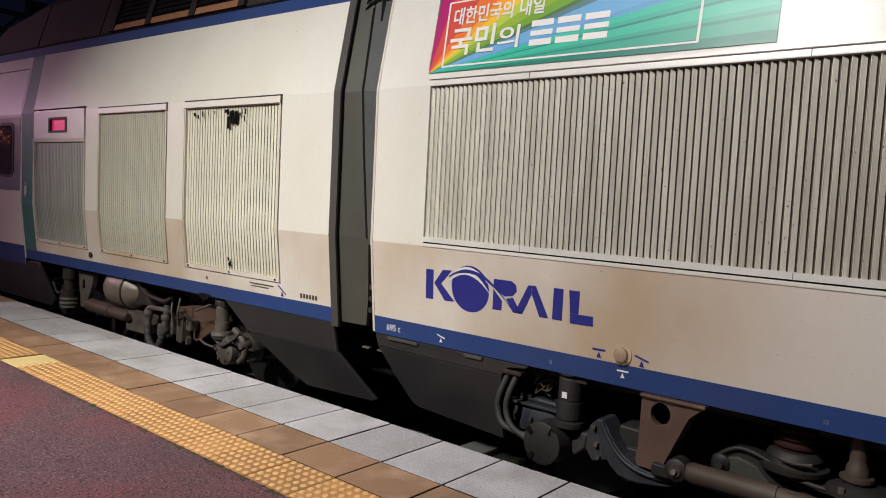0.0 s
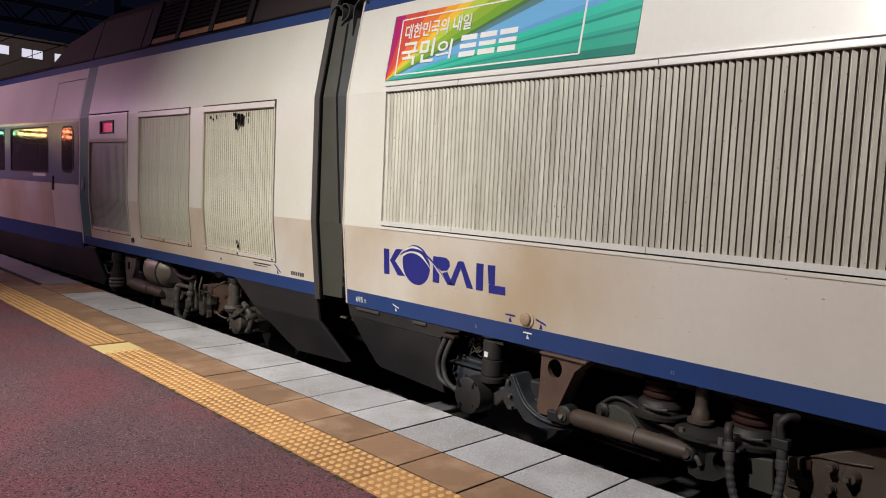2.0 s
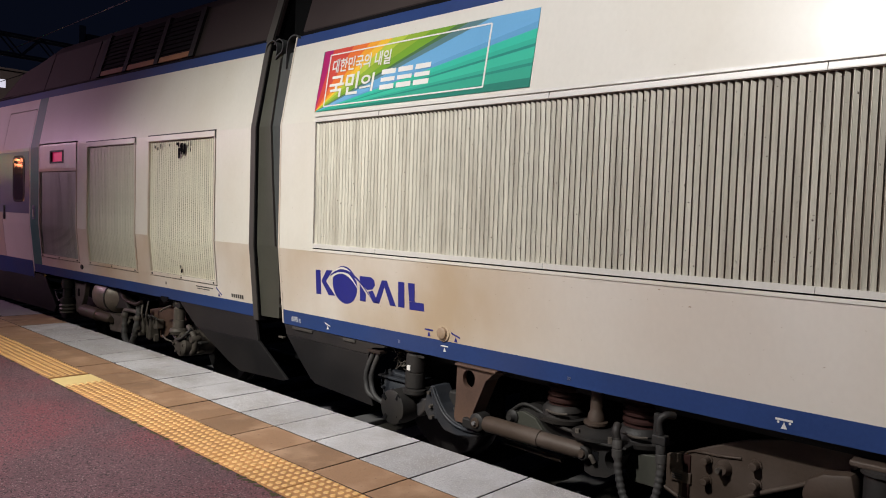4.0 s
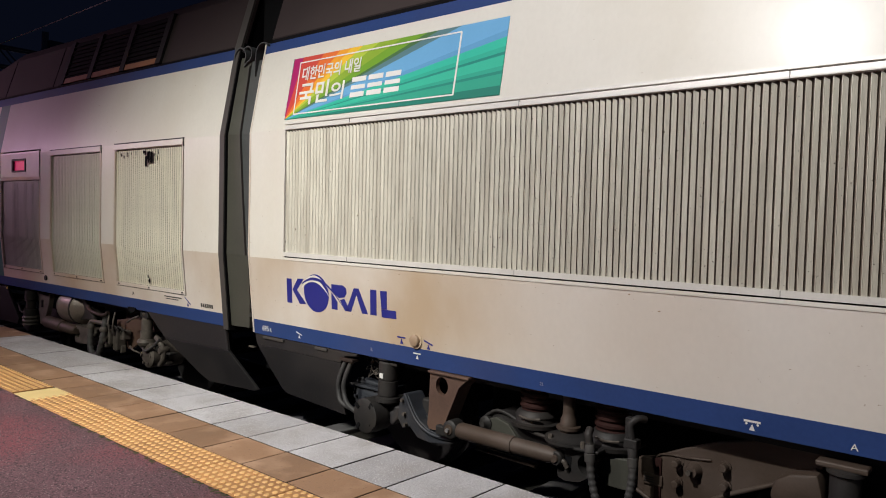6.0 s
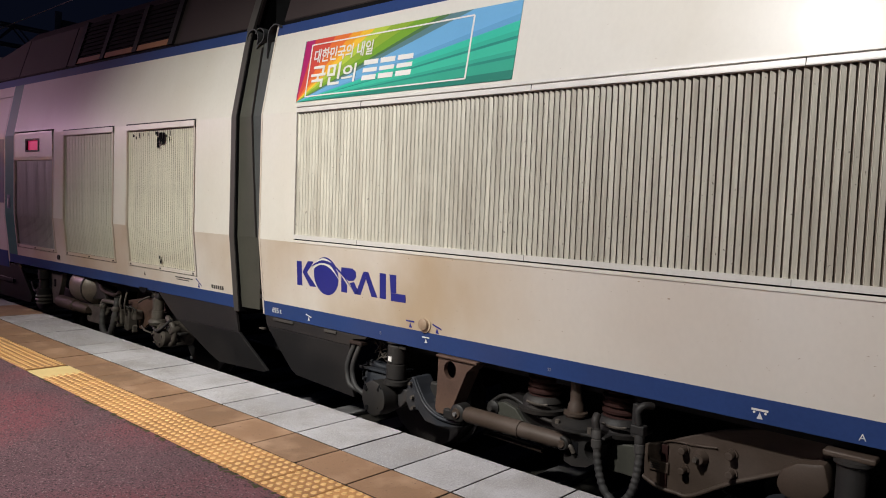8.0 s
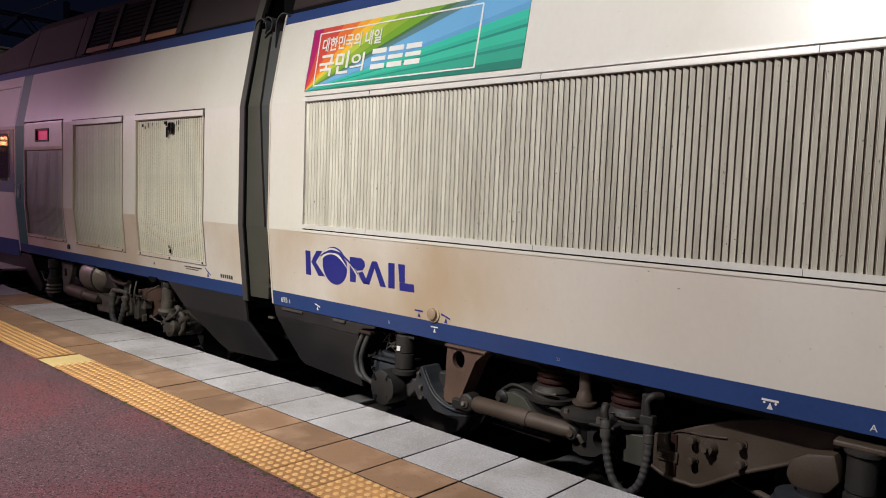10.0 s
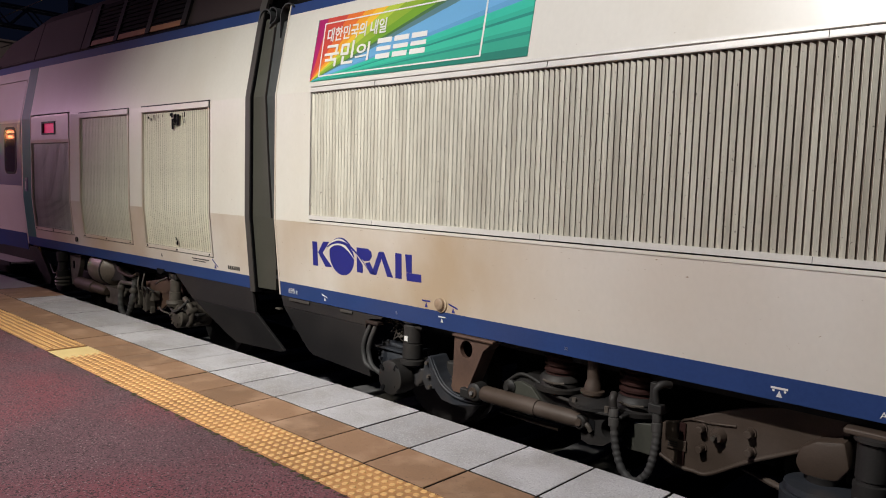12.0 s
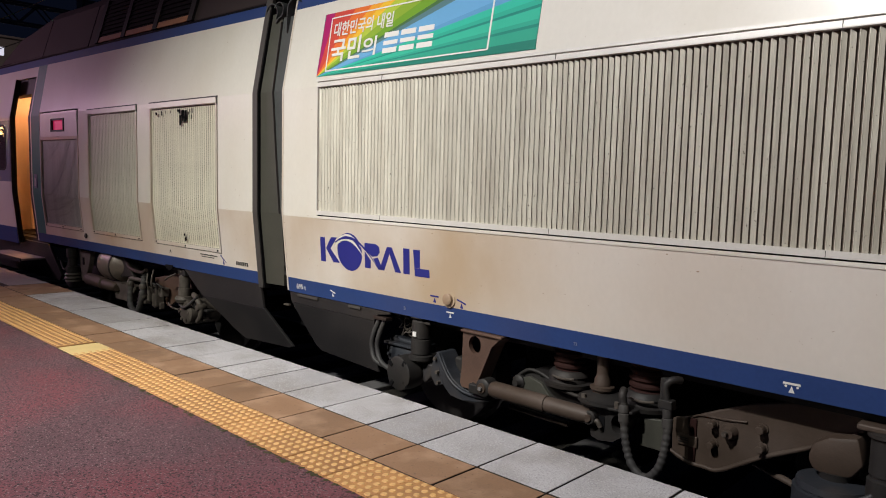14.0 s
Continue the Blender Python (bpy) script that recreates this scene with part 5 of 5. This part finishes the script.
    for k in range(9):
        x, z, w, h = fit_rnd.uniform(-7.05, -6.48), fit_rnd.uniform(-0.16, 0.06), fit_rnd.uniform(0.025, 0.07), fit_rnd.uniform(0.02, 0.06)
        part("fitting", box(x, x + w, y - 0.03 + 0.01 * k, y + 0.06 + 0.01 * k, z, z + h, 0.008), PALE if k % 2 else DULL, car)
    for k in range(6):
        a = math.tau * k / 6
        part("axle_bolt", rod((-6.82 + 0.085 * math.cos(a), y - 0.055, -0.06 + 0.085 * math.sin(a)), (-6.82 + 0.085 * math.cos(a), y - 0.03, -0.06 + 0.085 * math.sin(a)), 0.013, seg=6), PALE, car)
    for x0, z0, x1, z1 in ((-7.62, 0.28, -7.60, 0.06), (-7.50, 0.30, -7.52, 0.05), (-7.18, -0.02, -6.98, -0.06), (-7.25, 0.22, -7.02, 0.31)):
        part("thin_pipe", hose([(x0, y - 0.02, z0), ((x0 + x1) / 2 + 0.02, y - 0.05, (z0 + z1) / 2), (x1, y - 0.02, z1)], 0.010, 8), PALE, car, "", 60)
    # the hanger's slot is not cut; a black patch paints its shade
    part("hanger_slot_shade", box(-9.40, -9.36, y + 0.012, y + 0.022, 0.17, 0.26), BLACK, car)
    part("axle_damper_boot", lathe((-9.62, y - 0.02, 0.05), (-9.62, y - 0.02, -0.06), [(0, 0.085), (0.2, 0.10), (0.4, 0.085), (0.6, 0.10), (0.8, 0.085), (1, 0.09)], 20), PALE, car, "", 40)
    part("cable", hose([(-6.95, y - 0.03, 0.02), (-6.80, y - 0.06, -0.01), (-6.68, y - 0.05, 0.05), (-6.6, y - 0.03, 0.12)], 0.014), RUBBER, car, "", 60)
    part("guard_bow", hose([(-6.7, y + 0.04, 0.30), (-6.55, y + 0.04, 0.24), (-6.5, y + 0.04, 0.12)], 0.018), DULL, car, "", 60)


# ---- platform ----
def platform():
    XL, XR = -60.0, 9.0
    single("ground", box(-400, 400, -300, 500, -1.2, -0.86), BALLAST, "dark ground at night", "ground", "structure")
    pl = single("platform", box(XL, XR, -7.0, 1.945, -0.85, -0.004), ASPHALT, "worn red asphalt station platform", "platform", "structure")
    part("bedding", box(XL, XR, 1.945, 3.0, -0.85, -0.045), BALLAST, pl)
    part("platform_wall", box(XL, XR, 2.96, 3.0, -0.85, -0.06), GREYSLAB, pl)
    moss, mr = bmesh.new(), random.Random(11)
    for k in range(170):
        x = mr.choice((mr.uniform(-9, 0), mr.gauss(-3.9, 0.7), mr.gauss(-2.6, 0.5)))
        s = mr.uniform(0.004, 0.010)
        bmesh.ops.create_icosphere(moss, subdivisions=1, radius=s, matrix=pose(x, 1.938 - abs(mr.gauss(0, 0.009)), -0.003, 0, 0, mr.uniform(0, 90)) @ Matrix.Diagonal((2.2, 1, 0.4, 1)))
    part("edge_moss", moss, material("dark_moss", (0.06, 0.055, 0.022), 0.9, 0, 0.4, 20, 90, 0.5), pl)

    def slab(w, d, h=0.045, g=0.009):
        bm = box(g / 2, w - g / 2, g / 2, d - g / 2, -h, 0, 0.003)
        for f in bm.faces:
            f.normal_update()
            f.material_index = 1 if abs(f.normal.z) < 0.3 else 0
        me = bpy.data.meshes.new("slab")
        bm.to_mesh(me)
        bm.free()
        return me

    def lay(name, me, mat, x, yy, z=0.0):
        if not me.materials:
            me.materials.append(mat)
            me.materials.append(JOINT_SHADE)
        ob = new(name, me)
        ob.parent = pl
        ob.location = (x, yy, z)
        return ob

    rnd = random.Random(7)
    granite, brown, kerb = slab(0.393, 0.488, g=0.013), slab(0.393, 0.305, g=0.011), slab(0.393, 0.488, g=0.013)
    grey = slab(0.60, 0.42)
    for k in range(-16, 28):
        x = -2.095 + 0.393 * k
        if x > -8.6:
            lay("granite_slab", granite, GRANITE, x, 2.542, rnd.uniform(-0.002, 0.001))
    for k in range(-50, 28):
        lay("brown_slab", brown, CONCRETE, -2.095 + 0.393 * k, 2.237, rnd.uniform(-0.0025, 0.0005))
    for x in (-8.78, -9.17):
        lay("brown_kerb_slab", kerb, CONCRETE, x, 2.542)
    for k in range(24):
        lay("grey_slab", grey, GREYSLAB, -9.79 - 0.60 * k, 2.61)
    # dotted tactile paving: square tiles with six by six domes
    P = 0.2965
    bm = box(0.002, P - 0.002, 0.002, 0.288, -0.045, 0, 0.003)
    bm.faces.ensure_lookup_table()
    for i in range(6):
        for j in range(6):
            cx, cy = P * (i + 0.5) / 6, 0.29 * (j + 0.5) / 6
            lo = [bm.verts.new((cx + 0.0165 * math.cos(a), cy + 0.0165 * math.sin(a), -0.0005)) for a in np.linspace(0, math.tau, 10, endpoint=False)]
            mid = [bm.verts.new((cx + 0.013 * math.cos(a), cy + 0.013 * math.sin(a), 0.004)) for a in np.linspace(0, math.tau, 10, endpoint=False)]
            for k in range(10):
                f = bm.faces.new((lo[k], lo[(k + 1) % 10], mid[(k + 1) % 10], mid[k]))
                f.material_index = 1
            bm.faces.new(mid).material_index = 1
    bmesh.ops.recalc_face_normals(bm, faces=bm.faces)
    me = bpy.data.meshes.new("tactile_tile")
    bm.to_mesh(me)
    bm.free()
    me.materials.append(TACTILE)
    me.materials.append(DOME)
    plain = slab(0.305, 0.30)
    for k in range(-48, 38):
        x = -2.4825 + P * k
        if k == -11:
            lay("yellow_tile", plain, YELLOW, -5.70, 1.937, 0.002)
            continue
        lay("tactile_tile", me, TACTILE, x, 1.946, rnd.uniform(-0.002, 0.001))
    # far side of the tracks
    tr = single("track_bed", box(-120, 60, 3.0, 9.0, -0.86, -0.74), BALLAST, "dark ballast track bed", "track bed", "structure")
    for yy in (AXIS - 0.75, AXIS + 0.75):
        part("rail", box(-120, 60, yy - 0.035, yy + 0.035, -0.70, -0.565, 0.008), RUST, tr)
    sl = box(0, 0.24, -1.2, 1.2, -0.1, 0.03, 0.01)
    ms = bpy.data.meshes.new("sleeper")
    sl.to_mesh(ms)
    sl.free()
    ms.materials.append(GREYSLAB)
    for k in range(70):
        ob = new("sleeper", ms)
        ob.parent = tr
        ob.location = (-30 + 0.6 * k, AXIS, -0.72)
    stones = bmesh.new()
    for k in range(900):
        s = rnd.uniform(0.015, 0.035)
        x, yy = rnd.uniform(-9, 0.5), rnd.uniform(3.02, 4.0)
        bmesh.ops.create_icosphere(stones, subdivisions=1, radius=s, matrix=pose(x, yy, -0.735, rnd.uniform(0, 180), rnd.uniform(0, 180), 0) @ Matrix.Diagonal((1, rnd.uniform(0.6, 1), rnd.uniform(0.5, 0.8), 1)))
    single("ballast_stones", stones, GREYSLAB, "loose grey ballast stones beside the track", "ballast", "stuff")


# ---- lamps and distance ----
def platform_lamp(at, label):
    x, yy, z = at
    th = thing("platform_lamp", (x, yy - 2.2, 0), label, "lamp", "platform lamps")
    part("post", lathe((x, yy - 2.2, -0.01), (x, yy - 2.2, z + 0.35), [(0, 0.12), (0.02, 0.12), (0.03, 0.07), (1, 0.05)]), STEEL, th, "", 40)
    part("arm", rod((x, yy - 2.2, z + 0.3), (x, yy, z + 0.22), 0.03, seg=12), STEEL, th)
    hd = part("head", box(x - 0.24, x + 0.24, yy - 0.16, yy + 0.16, z + 0.13, z + 0.24, 0.02), STEEL, th)
    part("lens", box(x - 0.2, x + 0.2, yy - 0.13, yy + 0.13, z + 0.115, z + 0.131), material("lamp_lens", (1, 0.95, 0.85), 0.3, emit=9.0), hd)


def led_sign():
    th = thing("led_sign", (-24.1, -0.9, 0), "platform information sign with glowing red and green rows", "sign")
    for y in (-2.0, 0.2):
        part("post", lathe((-24.1, y, -0.01), (-24.1, y, 2.1), [(0, 0.1), (0.02, 0.1), (0.03, 0.05), (1, 0.05)]), STEEL, th, "", 40)
    cab = part("cabinet", box(-24.2, -24.0, -2.5, 0.7, 2.05, 2.85, 0.02), DARK, th)
    for k, (y0, y1, colour) in enumerate(((-2.4, -1.4, (0.95, 0.22, 0.10)), (-1.3, -0.4, (0.95, 0.60, 0.20)), (-0.3, 0.6, (0.15, 0.85, 0.35)))):
        glow = material("sign_glow", colour, 0.4, emit=16)
        for row, z in enumerate((2.28, 2.44, 2.58)):
            n = 6 + 2 * row
            for j in range(n):
                a = y0 + (y1 - y0) * j / n
                part("glowing_bar", box(-24.0, -23.985, a, a + (y1 - y0) / n * (0.5 + 0.3 * ((j * 7 + row) % 3) / 2), z, z + 0.06 + 0.02 * ((j + row) % 2)), glow, cab)


def building():
    b = thing("station_building", (-60, 16, -0.86), "dim concrete building with a row of lit windows", "building")
    part("wall", box(-68, -60, 4, 40, -0.86, 10.95), WALLM, b)
    part("parapet", box(-60.12, -60, 4, 40, 10.85, 11.1), WALLM, b)
    for k in range(12):
        y0 = 11.1 + 2.2 * k
        for h in (9.62, 6.2):
            w = part("window", box(-60.04, -59.97, y0 - 0.08, y0 + 1.45, h - 0.08, h + 0.68), WALLM, b)
            part("pane", box(-59.97, -59.95, y0, y0 + 0.64, h, h + 0.6), WINLIT, w)
            part("pane", box(-59.97, -59.95, y0 + 0.72, y0 + 1.37, h, h + 0.6), WINLIT, w)
    for k in range(10):
        part("wall_joint", box(-60.03, -59.99, 5 + 2.75 * k, 5.06 + 2.75 * k, -0.8, 10.4), WALLM, b)


def gantry():
    g = thing("overhead_line_gantry", (-38, 4, -0.86), "grey lattice gantry over the tracks", "gantry")
    x = -38
    z0, z1 = 8.15, 9.05
    for yy in (-6.0, 22.0):
        part("mast", box(x - 0.15, x + 0.15, yy - 0.15, yy + 0.15, -0.86, 9.2), STEEL, g)
    for z in (z0, z1):
        for dx in (-0.3, 0.3):
            part("chord", box(x + dx - 0.05, x + dx + 0.05, -6, 22, z - 0.05, z + 0.05), STEEL, g)
    n = 34
    for k in range(n):
        a, b = -6 + 28 * k / n, -6 + 28 * (k + 1) / n
        p = (z0, z1) if k % 2 else (z1, z0)
        for dx in (-0.3, 0.3):
            part("lattice_bar", rod((x + dx, a, p[0]), (x + dx, b, p[1]), 0.035, seg=6), STEEL, g)
    mast = thing("line_mast", (-30, 11.1, -0.86), "pale concrete mast with a short cap", "mast")
    part("shaft", rod((-30, 11.1, -0.86), (-30, 11.1, 8.3), 0.13, 0.12, seg=14), material("pale_mast", (0.5, 0.48, 0.47), 0.7), mast)
    part("bracket", box(-30.2, -29.8, 11.2, 11.75, 7.5, 8.0, 0.02), STEEL, mast)
    for yy, zz in ((6.2, 5.4), (7.6, 5.4), (4.2, 7.4)):
        w = hose([(-80, yy + 0.6, zz + 0.5), (-40, yy, zz - 0.1), (0, yy, zz), (40, yy, zz)], 0.012, 6)
        single("overhead_wire", w, STEEL, "thin overhead line wire above the tracks", "wire", "", None)


platform()
POWER = power_car()
COACH = passenger_car()
DOOR = car_door(COACH)
STEP = boarding_step(COACH)
platform_lamp(LAMP, "platform floodlight on a steel post")
platform_lamp(LAMP_2, "platform floodlight on a steel post")
led_sign()
building()
gantry()


def motions():
    walk(POWER, [(t, pose(-5.1 + d, 3.465, 0)) for t, d in GLIDE])
    walk(COACH, [(t, pose(-5.4 + d, 3.445, 0, 0, 0, 1.718)) for t, d in GLIDE])
    walk(DOOR, [(0.0, pose(0, 0, 0)), (12.6, pose(0, 0, 0)), (12.9, pose(0, -0.055, 0)), (13.05, pose(-0.02, -0.075, 0)), (13.3, pose(-0.24, -0.075, 0)), (13.6, pose(-0.40, -0.075, 0)), (14.0, pose(-0.52, -0.075, 0))])
    walk(STEP, [(0.0, pose(0, 0, 0)), (7.6, pose(0, 0, 0)), (8.4, pose(0, -0.15, 0)), (9.2, pose(0, -0.32, 0)), (14.0, pose(0, -0.32, 0))])


motions()
